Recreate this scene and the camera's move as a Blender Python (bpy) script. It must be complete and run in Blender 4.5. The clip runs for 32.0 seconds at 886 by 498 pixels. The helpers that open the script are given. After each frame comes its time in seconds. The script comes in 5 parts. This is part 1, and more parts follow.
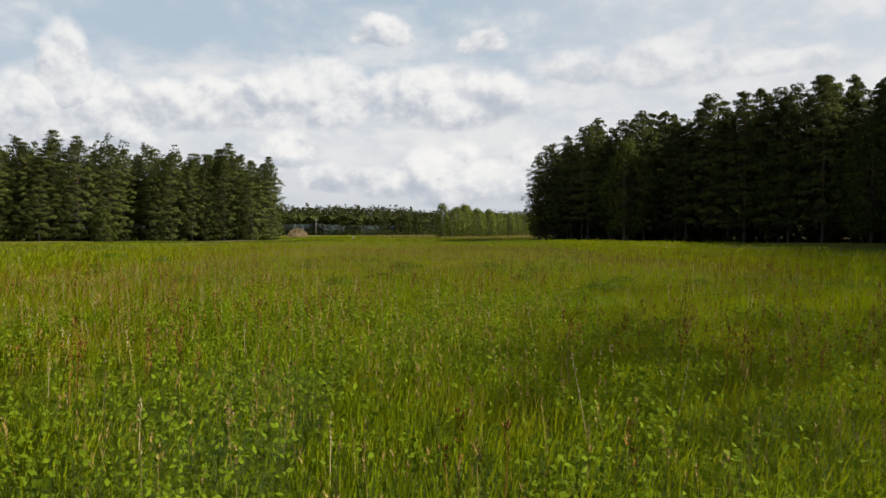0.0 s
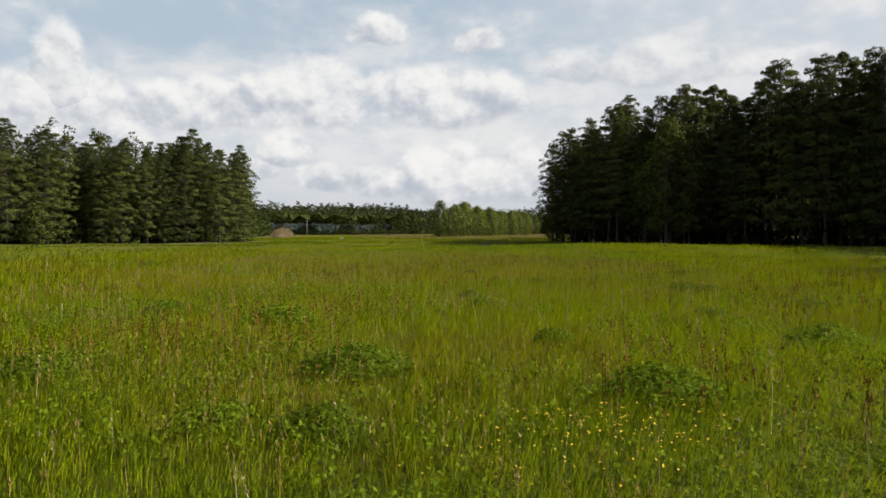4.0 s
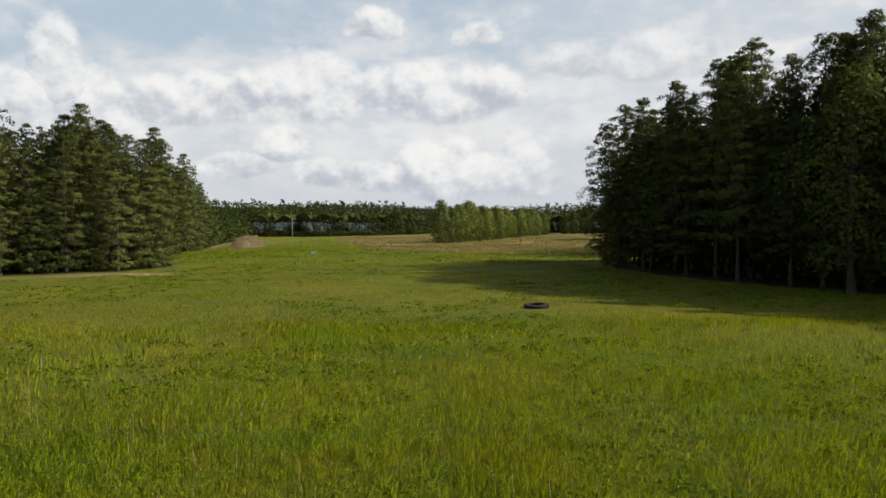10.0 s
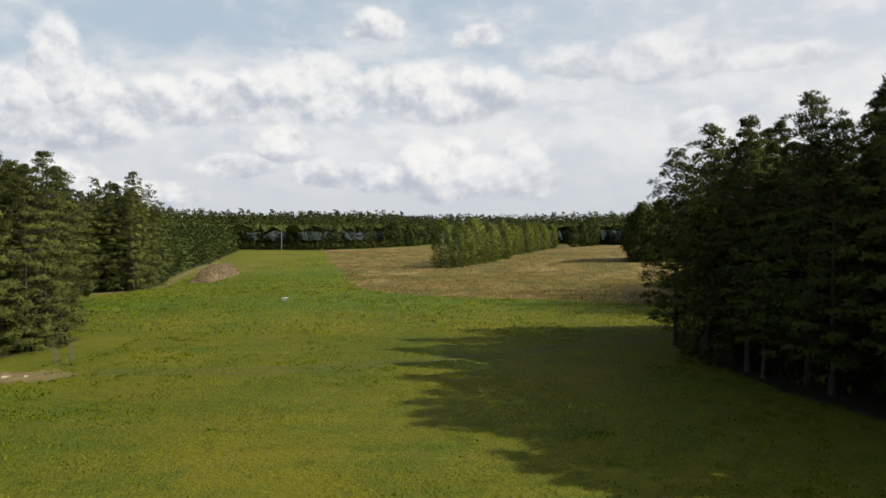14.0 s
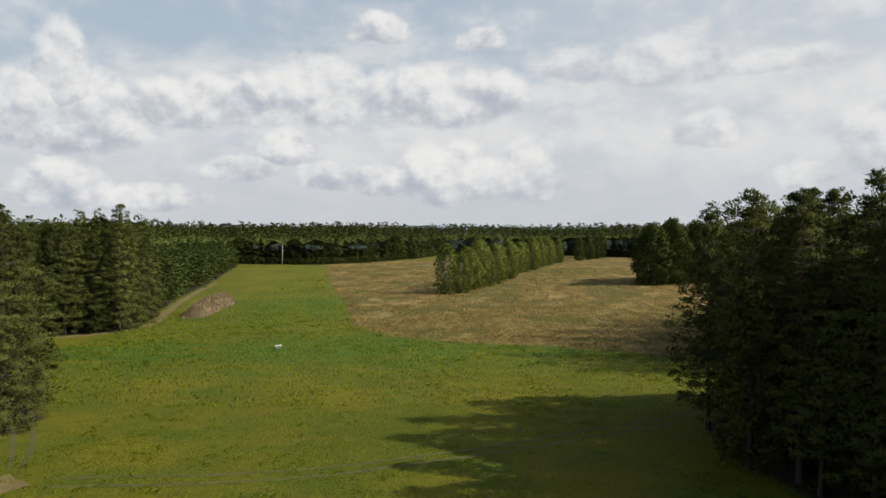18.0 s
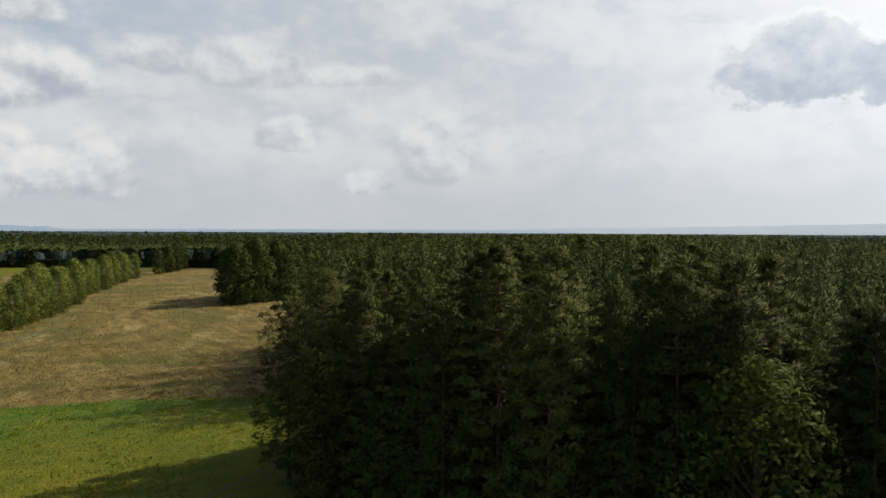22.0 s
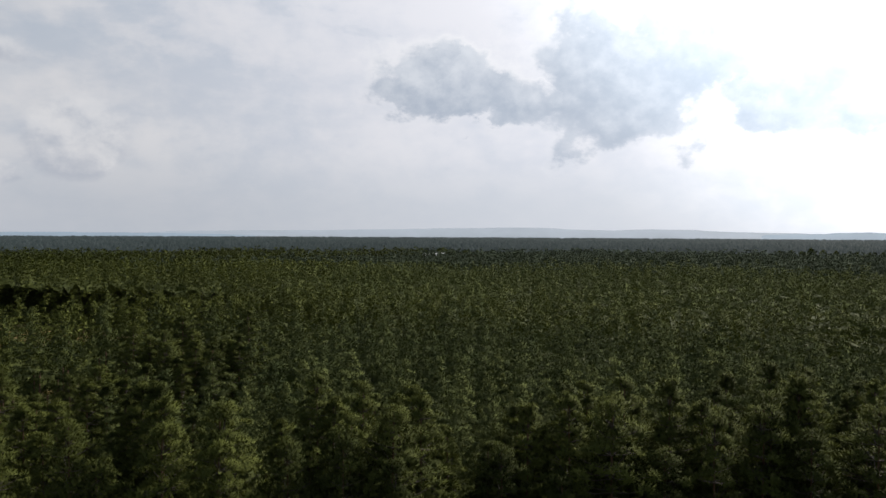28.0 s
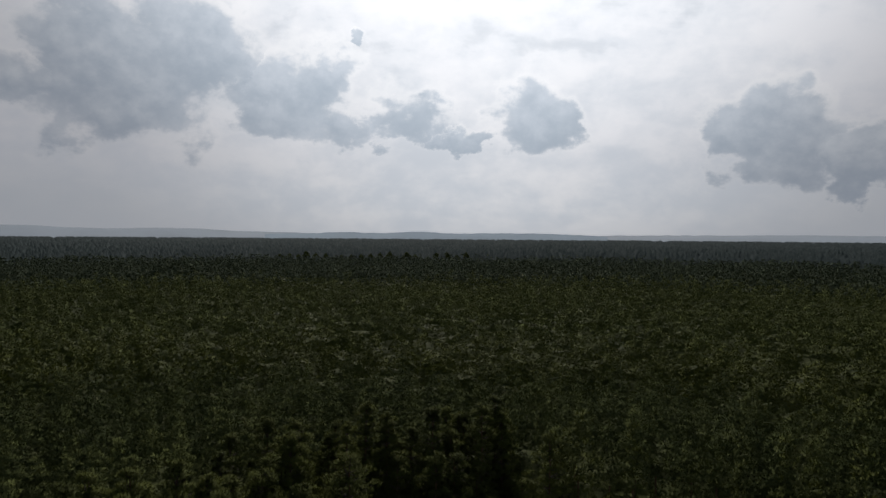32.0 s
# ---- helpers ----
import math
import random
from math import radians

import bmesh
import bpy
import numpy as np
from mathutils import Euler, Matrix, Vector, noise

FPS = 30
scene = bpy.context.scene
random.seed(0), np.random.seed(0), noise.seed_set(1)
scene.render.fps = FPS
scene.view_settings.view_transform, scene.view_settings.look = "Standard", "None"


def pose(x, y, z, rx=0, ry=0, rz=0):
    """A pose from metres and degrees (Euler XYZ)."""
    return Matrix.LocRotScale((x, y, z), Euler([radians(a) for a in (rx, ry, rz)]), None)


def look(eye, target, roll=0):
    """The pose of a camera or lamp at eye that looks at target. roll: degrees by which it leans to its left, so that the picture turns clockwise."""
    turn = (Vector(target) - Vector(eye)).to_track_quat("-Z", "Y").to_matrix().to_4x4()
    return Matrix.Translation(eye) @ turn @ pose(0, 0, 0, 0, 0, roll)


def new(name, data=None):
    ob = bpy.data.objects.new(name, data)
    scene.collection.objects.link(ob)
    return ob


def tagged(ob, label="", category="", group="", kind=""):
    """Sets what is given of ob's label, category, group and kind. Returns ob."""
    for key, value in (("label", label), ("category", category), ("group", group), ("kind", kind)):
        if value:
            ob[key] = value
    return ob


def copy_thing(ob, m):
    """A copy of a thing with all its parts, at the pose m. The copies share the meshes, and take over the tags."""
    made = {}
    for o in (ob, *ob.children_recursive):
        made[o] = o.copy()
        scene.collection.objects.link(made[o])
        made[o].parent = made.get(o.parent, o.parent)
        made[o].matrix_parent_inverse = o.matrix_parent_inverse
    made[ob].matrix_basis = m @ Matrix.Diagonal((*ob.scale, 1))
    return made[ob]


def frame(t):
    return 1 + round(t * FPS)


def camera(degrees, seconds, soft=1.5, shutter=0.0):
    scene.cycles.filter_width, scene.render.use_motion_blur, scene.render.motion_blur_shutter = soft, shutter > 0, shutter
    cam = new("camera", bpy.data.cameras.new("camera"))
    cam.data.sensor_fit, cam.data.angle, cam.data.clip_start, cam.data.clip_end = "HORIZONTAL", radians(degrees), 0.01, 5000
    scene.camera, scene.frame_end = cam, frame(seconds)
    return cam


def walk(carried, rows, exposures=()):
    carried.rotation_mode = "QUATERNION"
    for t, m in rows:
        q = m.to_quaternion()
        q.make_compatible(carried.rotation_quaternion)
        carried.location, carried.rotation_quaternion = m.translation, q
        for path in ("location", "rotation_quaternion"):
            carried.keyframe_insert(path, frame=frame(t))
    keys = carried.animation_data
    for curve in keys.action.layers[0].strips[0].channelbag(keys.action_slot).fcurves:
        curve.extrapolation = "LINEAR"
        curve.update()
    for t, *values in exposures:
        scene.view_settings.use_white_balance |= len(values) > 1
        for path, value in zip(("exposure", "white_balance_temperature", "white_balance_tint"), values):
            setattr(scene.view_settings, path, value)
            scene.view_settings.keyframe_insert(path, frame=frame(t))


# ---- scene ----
cam = camera(65.5, 32.0)
# seconds, x, y, z, pitch, roll, yaw
PATH = (
    (0.0, -0.01, 0.00, 1.72, -1.36, -0.02, 0.05),
    (0.5, -0.21, 2.41, 1.78, -1.37, 0.01, -0.04),
    (1.0, -0.23, 4.83, 1.81, -1.37, 0.03, -0.05),
    (1.5, -0.24, 7.31, 1.88, -1.37, 0.06, -0.06),
    (2.0, -0.30, 9.89, 1.95, -1.37, 0.07, -0.10),
    (2.5, -0.41, 12.56, 1.98, -1.37, 0.07, -0.15),
    (3.0, -0.47, 15.36, 1.97, -1.38, 0.06, -0.18),
    (3.5, -0.52, 18.30, 1.97, -1.40, 0.07, -0.20),
    (4.0, -0.57, 21.33, 1.97, -1.45, 0.09, -0.22),
    (4.5, -0.66, 24.36, 1.96, -1.50, 0.10, -0.25),
    (6.5, -0.85, 37.81, 1.79, -1.69, 0.24, -0.39),
    (7.0, -1.04, 41.17, 1.69, -1.71, 0.29, -0.43),
    (7.5, -1.15, 44.63, 1.79, -1.73, 0.32, -0.42),
    (8.0, -1.23, 48.15, 2.17, -1.75, 0.34, -0.41),
    (8.5, -1.31, 51.69, 2.77, -1.78, 0.35, -0.40),
    (9.0, -1.35, 55.31, 3.56, -1.82, 0.34, -0.40),
    (9.5, -1.35, 59.02, 4.47, -1.85, 0.32, -0.38),
    (10.0, -1.36, 62.75, 5.40, -1.89, 0.31, -0.37),
    (10.5, -1.42, 66.42, 6.25, -1.91, 0.28, -0.37),
    (11.0, -1.46, 70.07, 7.03, -1.91, 0.29, -0.37),
    (11.5, -1.48, 73.69, 7.82, -1.90, 0.32, -0.36),
    (12.0, -1.54, 77.17, 8.62, -1.87, 0.32, -0.37),
    (12.5, -1.65, 80.48, 9.38, -1.84, 0.26, -0.39),
    (13.0, -1.74, 83.66, 10.09, -1.81, 0.18, -0.41),
    (13.5, -1.77, 86.70, 10.80, -1.79, 0.12, -0.41),
    (14.0, -1.77, 89.64, 11.53, -1.77, 0.04, -0.40),
    (14.5, -1.70, 92.47, 12.27, -1.74, -0.10, -0.37),
    (16.5, -1.79, 96.75, 15.32, -1.65, -0.04, -0.23),
    (17.0, -1.75, 96.85, 16.06, -1.62, -0.04, -0.19),
    (17.5, -1.78, 96.89, 16.77, -1.58, -0.03, -0.15),
    (18.0, -1.89, 96.87, 17.49, -1.55, -0.03, -0.12),
    (18.5, -2.01, 96.77, 18.25, -1.51, -0.06, -0.09),
    (19.0, -2.06, 96.70, 18.94, -1.46, -0.06, -0.64),
    (19.5, -2.10, 96.69, 19.70, -1.47, -0.07, -1.45),
    (20.0, -2.14, 96.72, 20.60, -1.43, -0.00, -2.31),
    (20.5, -2.03, 96.88, 21.40, -1.44, 0.04, -3.10),
    (21.0, -1.86, 96.92, 22.18, -1.42, -0.11, -7.09),
    (21.5, -1.96, 96.43, 23.00, -1.45, -0.39, -20.22),
    (22.0, -2.24, 95.50, 23.87, -1.41, -0.29, -33.80),
    (22.5, -2.56, 95.34, 24.73, -1.35, -0.44, -39.19),
    (23.0, -2.73, 95.27, 25.54, -1.30, -0.46, -39.89),
    (23.5, -2.83, 95.31, 26.37, -1.28, -0.43, -40.03),
    (24.0, -2.89, 95.35, 27.18, -1.24, -0.35, -40.28),
    (24.5, -2.97, 95.29, 28.01, -1.20, -0.30, -41.80),
    (26.5, -3.03, 95.20, 31.22, -1.19, -0.28, -50.43),
    (27.0, -2.99, 95.24, 32.05, -1.22, -0.27, -52.59),
    (27.5, -2.91, 95.23, 32.85, -1.21, -0.22, -56.17),
    (28.0, -2.96, 95.19, 33.67, -1.20, -0.28, -61.19),
    (28.5, -3.08, 95.07, 34.50, -1.21, -0.29, -66.12),
    (29.0, -3.22, 94.95, 35.32, -1.21, -0.29, -71.05),
    (29.5, -3.44, 94.80, 36.12, -1.19, -0.28, -75.97),
    (30.0, -3.69, 94.65, 36.92, -1.18, -0.25, -80.86),
    (30.5, -3.99, 94.50, 37.71, -1.20, -0.21, -85.79),
    (31.0, -4.46, 94.50, 38.53, -1.20, -0.33, -90.73),
    (31.5, -5.04, 94.57, 39.39, -1.18, -0.41, -95.73),
    (32.0, -5.63, 94.51, 40.25, -1.15, -0.43, -100.51),
)

walk(cam, [(t, pose(x, y, z, 90 + p, r, w)) for t, x, y, z, p, r, w in PATH],
     exposures=((0.0, 0.0, 6500, 10), (9.0, 0.0, 6500, 10), (12.0, -0.02, 6500, 10), (13.0, -0.04, 6500, 10), (14.0, 0.02, 6500, 10), (17.0, -0.06, 6500, 10), (18.0, -0.12, 6500, 10), (20.0, -0.26, 6450, 10),
                (22.0, -0.2, 6450, 10), (23.0, -0.22, 6450, 11), (24.5, -0.24, 6400, 12), (27.0, -0.28, 6330, 12), (28.0, -0.33, 6300, 12), (29.0, -0.52, 6300, 12),
                (30.0, -0.88, 6300, 12), (31.0, -1.19, 6300, 12), (32.0, -1.44, 6300, 12)))

# ---- light and sky ----
SUN_AZ, SUN_EL = 97.0, 35.5          # degrees clockwise from +y, degrees above the horizon
SUN_DIR = Vector((math.sin(radians(SUN_AZ)) * math.cos(radians(SUN_EL)), math.cos(radians(SUN_AZ)) * math.cos(radians(SUN_EL)), math.sin(radians(SUN_EL))))
sun = new("sun", bpy.data.lights.new("sun", "SUN"))
sun.data.energy, sun.data.angle, sun.data.color = 7.0, radians(0.6), (1.0, 0.93, 0.82)
sun.matrix_world = look(SUN_DIR * 500, (0, 0, 0))


class Net:
    """A small writer of node trees."""

    def __init__(self, tree):
        self.tree = tree
        tree.nodes.clear()

    def node(self, kind):
        return self.tree.nodes.new(kind)

    def plug(self, socket, value):
        if isinstance(value, bpy.types.NodeSocket):
            self.tree.links.new(value, socket)
        elif isinstance(value, tuple) and len(value) == 3 and socket.type == "RGBA":
            socket.default_value = (*value, 1.0)
        else:
            socket.default_value = value

    def math(self, op, a, b=0.0, c=0.0, clamp=False):
        n = self.node("ShaderNodeMath")
        n.operation, n.use_clamp = op, clamp
        for s, v in zip(n.inputs, (a, b, c)):
            self.plug(s, v)
        return n.outputs[0]

    def step(self, x, lo, hi):
        n = self.node("ShaderNodeMapRange")
        n.interpolation_type = "SMOOTHSTEP"
        for s, v in zip(n.inputs, (x, lo, hi, 0.0, 1.0)):
            self.plug(s, v)
        return n.outputs[0]

    def mix(self, f, a, b, kind="MIX"):
        n = self.node("ShaderNodeMix")
        n.data_type, n.blend_type = "RGBA", kind
        self.plug(n.inputs["Factor"], f)
        self.plug(n.inputs[6], a)
        self.plug(n.inputs[7], b)
        return n.outputs[2]

    def noise(self, scale, detail=3.0, rough=0.55, vector=None, stretch=None, distort=0.0, colour=False):
        n = self.node("ShaderNodeTexNoise")
        n.inputs["Scale"].default_value, n.inputs["Detail"].default_value = scale, detail
        n.inputs["Roughness"].default_value, n.inputs["Distortion"].default_value = rough, distort
        if vector is not None:
            if stretch:
                m = self.node("ShaderNodeMapping")
                m.inputs["Scale"].default_value = stretch
                self.tree.links.new(vector, m.inputs["Vector"])
                vector = m.outputs[0]
            self.tree.links.new(vector, n.inputs["Vector"])
        return n.outputs["Color" if colour else "Fac"]


# heaps of cloud: azimuth, height of the foot, half width, height, in degrees
HEAPS_NORTH = [
    (-28.8, 7.6, 2.0, 7.8), (-28.6, 6.2, 5.1, 6.2), (-26.0, 6.6, 2.2, 4.3), (-18.5, 8.2, 5.3, 3.7), (-9.9, 8.9, 4.2, 5.0), (-0.1, 9.0, 6.2, 4.7), (-4.7, 15.1, 2.1, 2.2), (3.3, 14.8, 1.7, 1.7),
    (11.0, 12.0, 3.0, 2.8), (18.1, 11.5, 4.3, 3.4), (26.2, 11.7, 4.0, 1.9), (-12.5, 5.4, 2.2, 2.8), (-16.5, 4.1, 2.5, 2.0), (-9.5, 3.1, 1.9, 2.4), (-5.6, 3.2, 2.7, 2.6), (1.5, 2.7, 4.3, 4.7),
    (6.8, 2.5, 3.2, 5.2), (-28.7, 1.6, 3.1, 3.3), (-23.2, 1.6, 3.8, 2.1), (20.7, 6.6, 2.5, 2.5), (27.4, 3.4, 1.7, 1.9), (33.0, 4.5, 3.1, 5.6)]
HEAPS_EAST = [
    (59.4, 9.8, 4.8, 6.3), (66.7, 9.3, 7.9, 5.5), (76.5, 8.2, 8.9, 13.9), (89.3, 8.1, 4.8, 7.6), (96.8, 7.6, 3.6, 5.2), (101.3, 7.1, 2.5, 2.4), (107.1, 6.5, 3.5, 7.6),
    (92.1, 15.4, 1.2, 1.6), (125.9, 4.4, 4.0, 8.4), (132.2, 4.0, 3.4, 5.3)]


def build_sky():
    world = bpy.data.worlds.new("sky")
    scene.world = world
    world.use_nodes = True
    net = Net(world.node_tree)
    way = net.node("ShaderNodeTexCoord").outputs["Generated"]
    split = net.node("ShaderNodeSeparateXYZ")
    net.plug(split.inputs[0], way)
    x, y, z = split.outputs
    az = net.math("MULTIPLY", net.math("ARCTAN2", x, y), 57.2958)
    el = net.math("MULTIPLY", net.math("ARCSINE", z), 57.2958)
    towards = net.step(az, 46.0, 58.0)
    rag = net.node("ShaderNodeSeparateColor")
    net.plug(rag.inputs[0], net.noise(11.0, 6.0, 0.58, way, (1, 1, 1.5), colour=True))
    az2 = net.math("ADD", az, net.math("MULTIPLY", net.math("SUBTRACT", rag.outputs[0], 0.5), net.math("MULTIPLY_ADD", towards, 9.0, 3.6)))
    el2 = net.math("ADD", el, net.math("MULTIPLY", net.math("SUBTRACT", rag.outputs[1], 0.5), net.math("MULTIPLY_ADD", towards, 6.0, 2.0)))
    best, rise = None, None
    for a0, base, w, h in HEAPS_NORTH + HEAPS_EAST:
        # a flat foot and a domed top
        w = w * 1.2
        u = net.math("MULTIPLY_ADD", az2, 1 / w, -a0 / w)
        v = net.math("MULTIPLY_ADD", el2, 1 / (0.75 * h), -(base + 0.25 * h) / (0.75 * h))
        vv = net.math("MAXIMUM", v, net.math("MULTIPLY", v, -2.1))
        f = net.math("SUBTRACT", 1.0, net.math("ADD", net.math("MULTIPLY", u, u), net.math("MULTIPLY", vv, vv)))
        if best is None:
            best, rise = f, v
        else:
            more = net.math("GREATER_THAN", f, best)
            rise = net.math("ADD", net.math("MULTIPLY", rise, net.math("SUBTRACT", 1.0, more)), net.math("MULTIPLY", v, more))
            best = net.math("MAXIMUM", best, f)
    up = net.node("ShaderNodeVectorMath")
    up.operation = "ADD"
    net.plug(up.inputs[0], way)
    up.inputs[1].default_value = (0.009, -0.005, 0.014)

    def billows(at):
        """Rounded lobes at two sizes, with fine fraying."""
        total = net.math("MULTIPLY", net.math("SUBTRACT", net.noise(55.0, 6.0, 0.6, at, (1, 1, 1.3)), 0.5), 0.55)
        for scale, weight in ((10.0, 0.95), (26.0, 0.42)):
            n = net.node("ShaderNodeTexVoronoi")
            n.feature = "SMOOTH_F1"
            n.inputs["Scale"].default_value, n.inputs["Smoothness"].default_value = scale, 0.6
            n.inputs["Detail"].default_value = 0.0
            warp = net.node("ShaderNodeVectorMath")
            warp.operation = "MULTIPLY_ADD"
            net.plug(warp.inputs[0], net.noise(scale * 0.8, 4.0, 0.55, at, colour=True))
            warp.inputs[1].default_value = (1.0 / scale,) * 3
            net.plug(warp.inputs[2], at)
            net.plug(n.inputs["Vector"], warp.outputs[0])
            total = net.math("ADD", total, net.math("MULTIPLY", net.math("SUBTRACT", 0.46, n.outputs["Distance"]), weight))
        return total

    lobes = billows(way)
    relief = net.math("SUBTRACT", lobes, billows(up.outputs[0]))
    thick = net.math("ADD", best, net.math("MULTIPLY", lobes, net.math("MULTIPLY_ADD", towards, 0.55, 0.85)))
    faint = net.math("MULTIPLY", net.step(az, 4.0, 14.0), net.math("SUBTRACT", 1.0, towards))
    body = net.math("MULTIPLY", net.step(thick, net.math("MULTIPLY_ADD", towards, -0.10, -0.30), net.math("MULTIPLY_ADD", towards, 0.20, 0.42)), net.math("SUBTRACT", 0.97, net.math("MULTIPLY", faint, 0.40)))
    # towards the sun
    dot = net.node("ShaderNodeVectorMath")
    dot.operation = "DOT_PRODUCT"
    net.plug(dot.inputs[0], way)
    dot.inputs[1].default_value = Vector((math.sin(radians(104)) * 0.81, math.cos(radians(104)) * 0.81, 0.586))
    near_sun = net.step(dot.outputs["Value"], 0.30, 0.84)
    at_sun = net.step(dot.outputs["Value"], 0.76, 0.95)
    glow = net.math("POWER", net.math("MAXIMUM", dot.outputs["Value"], 0.0), 10.0)
    # clear sky under a thin veil and a soft broken layer
    sky = net.node("ShaderNodeTexSky")
    sky.sky_type, sky.sun_disc = "NISHITA", False
    sky.sun_elevation, sky.sun_rotation = radians(SUN_EL), radians(SUN_AZ)
    sky.air_density, sky.dust_density, sky.ozone_density = 1.0, 1.5, 1.5
    blue = net.mix(net.math("MULTIPLY", net.math("SUBTRACT", 1.0, net.step(el, 16.0, 50.0)), 0.85), sky.outputs[0], (4.9, 5.9, 6.8))
    layer = net.noise(4.0, 6.0, 0.55, way, (1, 1, 2.6), 0.3)
    layer2 = net.noise(15.0, 6.0, 0.55, way, (1, 1, 1.8), 0.2)
    soft = net.math("ADD", net.math("MULTIPLY", layer, 0.65), net.math("MULTIPLY", layer2, 0.35))
    cover = net.math("ADD", net.math("MULTIPLY", net.step(soft, 0.40, 0.66), 0.8), net.math("SUBTRACT", 1.0, net.step(el, 4.0, 15.0)))
    cover = net.math("ADD", cover, net.math("MULTIPLY", net.step(az, -4.0, 25.0), 0.8), clamp=True)
    cover = net.math("MULTIPLY", cover, net.math("SUBTRACT", 1.0, net.math("MULTIPLY", net.step(el, 19.0, 42.0), 0.85)))
    soft = net.math("ADD", soft, net.math("MULTIPLY", relief, 0.16))
    white = net.mix(net.step(soft, 0.34, 0.66), (6.2, 6.6, 7.1), (8.4, 8.3, 8.2))
    white = net.mix(net.math("MULTIPLY", near_sun, 0.8), white, net.mix(net.step(soft, 0.34, 0.64), net.mix(at_sun, (9.5, 9.8, 10.5), (17.0, 18.4, 19.6)), net.mix(at_sun, (10.8, 10.8, 11.2), (24.0, 24.2, 24.4))))
    at_low = net.step(dot.outputs["Value"], 0.72, 0.90)
    low = net.mix(net.math("MULTIPLY", net.math("SUBTRACT", 1.0, net.step(el, 1.5, 8.0)), 0.75), white, net.mix(at_low, net.mix(near_sun, (6.0, 6.3, 6.7), (8.0, 8.4, 8.8)), net.mix(net.step(soft, 0.38, 0.6), (14.0, 15.2, 16.2), (20.0, 20.0, 19.6))))
    clear = net.mix(net.math("MULTIPLY", cover, 0.93), blue, low)
    # heaps: white tops and grey undersides; against the sun grey with lit rims
    lit = net.step(net.math("ADD", net.math("MULTIPLY", rise, 0.55), net.math("MULTIPLY", relief, 1.5)), -0.55, 0.62)
    away = net.mix(lit, (4.8, 5.2, 5.9), (9.2, 9.1, 8.9))
    deep = net.step(net.math("ADD", net.math("MULTIPLY", rise, 0.45), net.math("MULTIPLY", relief, 1.2)), -0.5, 0.9)
    rim = net.mix(deep, net.mix(at_sun, (4.7, 5.5, 6.5), (6.6, 8.6, 10.4)), net.mix(at_sun, (8.4, 8.9, 9.4), (13.0, 14.6, 16.2)))
    rim = net.mix(net.step(net.math("SUBTRACT", thick, net.math("MULTIPLY", rise, 0.30)), -0.15, 0.40), net.mix(at_sun, (11.2, 11.2, 11.1), (22.0, 22.0, 21.6)), rim)
    cloud = net.mix(near_sun, away, rim)
    out = net.mix(net.math("MULTIPLY", body, 0.96), clear, cloud)
    out = net.mix(net.math("MULTIPLY", glow, 1.0, clamp=True), out, (15.0, 14.8, 14.4), "ADD")
    back = net.node("ShaderNodeBackground")
    net.plug(back.inputs["Color"], out)
    back.inputs["Strength"].default_value = 0.1
    net.plug(net.node("ShaderNodeOutputWorld").inputs["Surface"], back.outputs[0])


build_sky()


# ---- materials ----
def material(name):
    m = bpy.data.materials.new(name)
    m.use_nodes = True
    return m, Net(m.node_tree)


def finish(net, colour, rough=0.8, through_light=0.0, through_colour=None, bump=None, bump_far=0.05, spec=0.3):
    out = net.node("ShaderNodeOutputMaterial")
    p = net.node("ShaderNodeBsdfPrincipled")
    net.plug(p.inputs["Base Color"], colour)
    net.plug(p.inputs["Roughness"], rough)
    p.inputs["Specular IOR Level"].default_value = spec
    if bump is not None:
        b = net.node("ShaderNodeBump")
        b.inputs["Distance"].default_value = bump_far
        net.plug(b.inputs["Height"], bump)
        net.plug(p.inputs["Normal"], b.outputs[0])
    surface = p.outputs[0]
    if through_light:
        t = net.node("ShaderNodeBsdfTranslucent")
        net.plug(t.inputs["Color"], through_colour or colour)
        s = net.node("ShaderNodeMixShader")
        s.inputs[0].default_value = through_light
        net.plug(s.inputs[1], surface)
        net.plug(s.inputs[2], t.outputs[0])
        surface = s.outputs[0]
    net.plug(out.inputs["Surface"], surface)


def place(net):
    return net.node("ShaderNodeNewGeometry").outputs["Position"]


def attr(net, name):
    n = net.node("ShaderNodeAttribute")
    n.attribute_name = name
    return n.outputs["Fac"]


def leaf_material(name, dark, light, glow=0.25, rough=0.6, dead=None):
    """Foliage: the tint of each leaf, patches over the crown, and one shade a plant."""
    m, net = material(name)
    info = net.node("ShaderNodeObjectInfo").outputs["Random"]
    tint = attr(net, "tint")
    patch = net.noise(0.35, 2.0, 0.5, place(net))
    f = net.math("ADD", net.math("MULTIPLY", tint, 0.6), net.math("ADD", net.math("MULTIPLY", patch, 0.3), net.math("MULTIPLY", info, 0.3)))
    c = net.mix(net.step(f, 0.2, 1.0), dark, light)
    if dead:
        c = net.mix(net.step(tint, 0.93, 0.97), c, dead)
    grain = net.noise(9.0, 4.0, 0.7, place(net), (1, 1, 0.55))
    c = net.mix(net.step(grain, 0.62, 0.36), c, net.mix(0.18, c, (0.008, 0.012, 0.004)))
    finish(net, c, max(rough, 0.8), glow, None, spec=0.05)
    return m


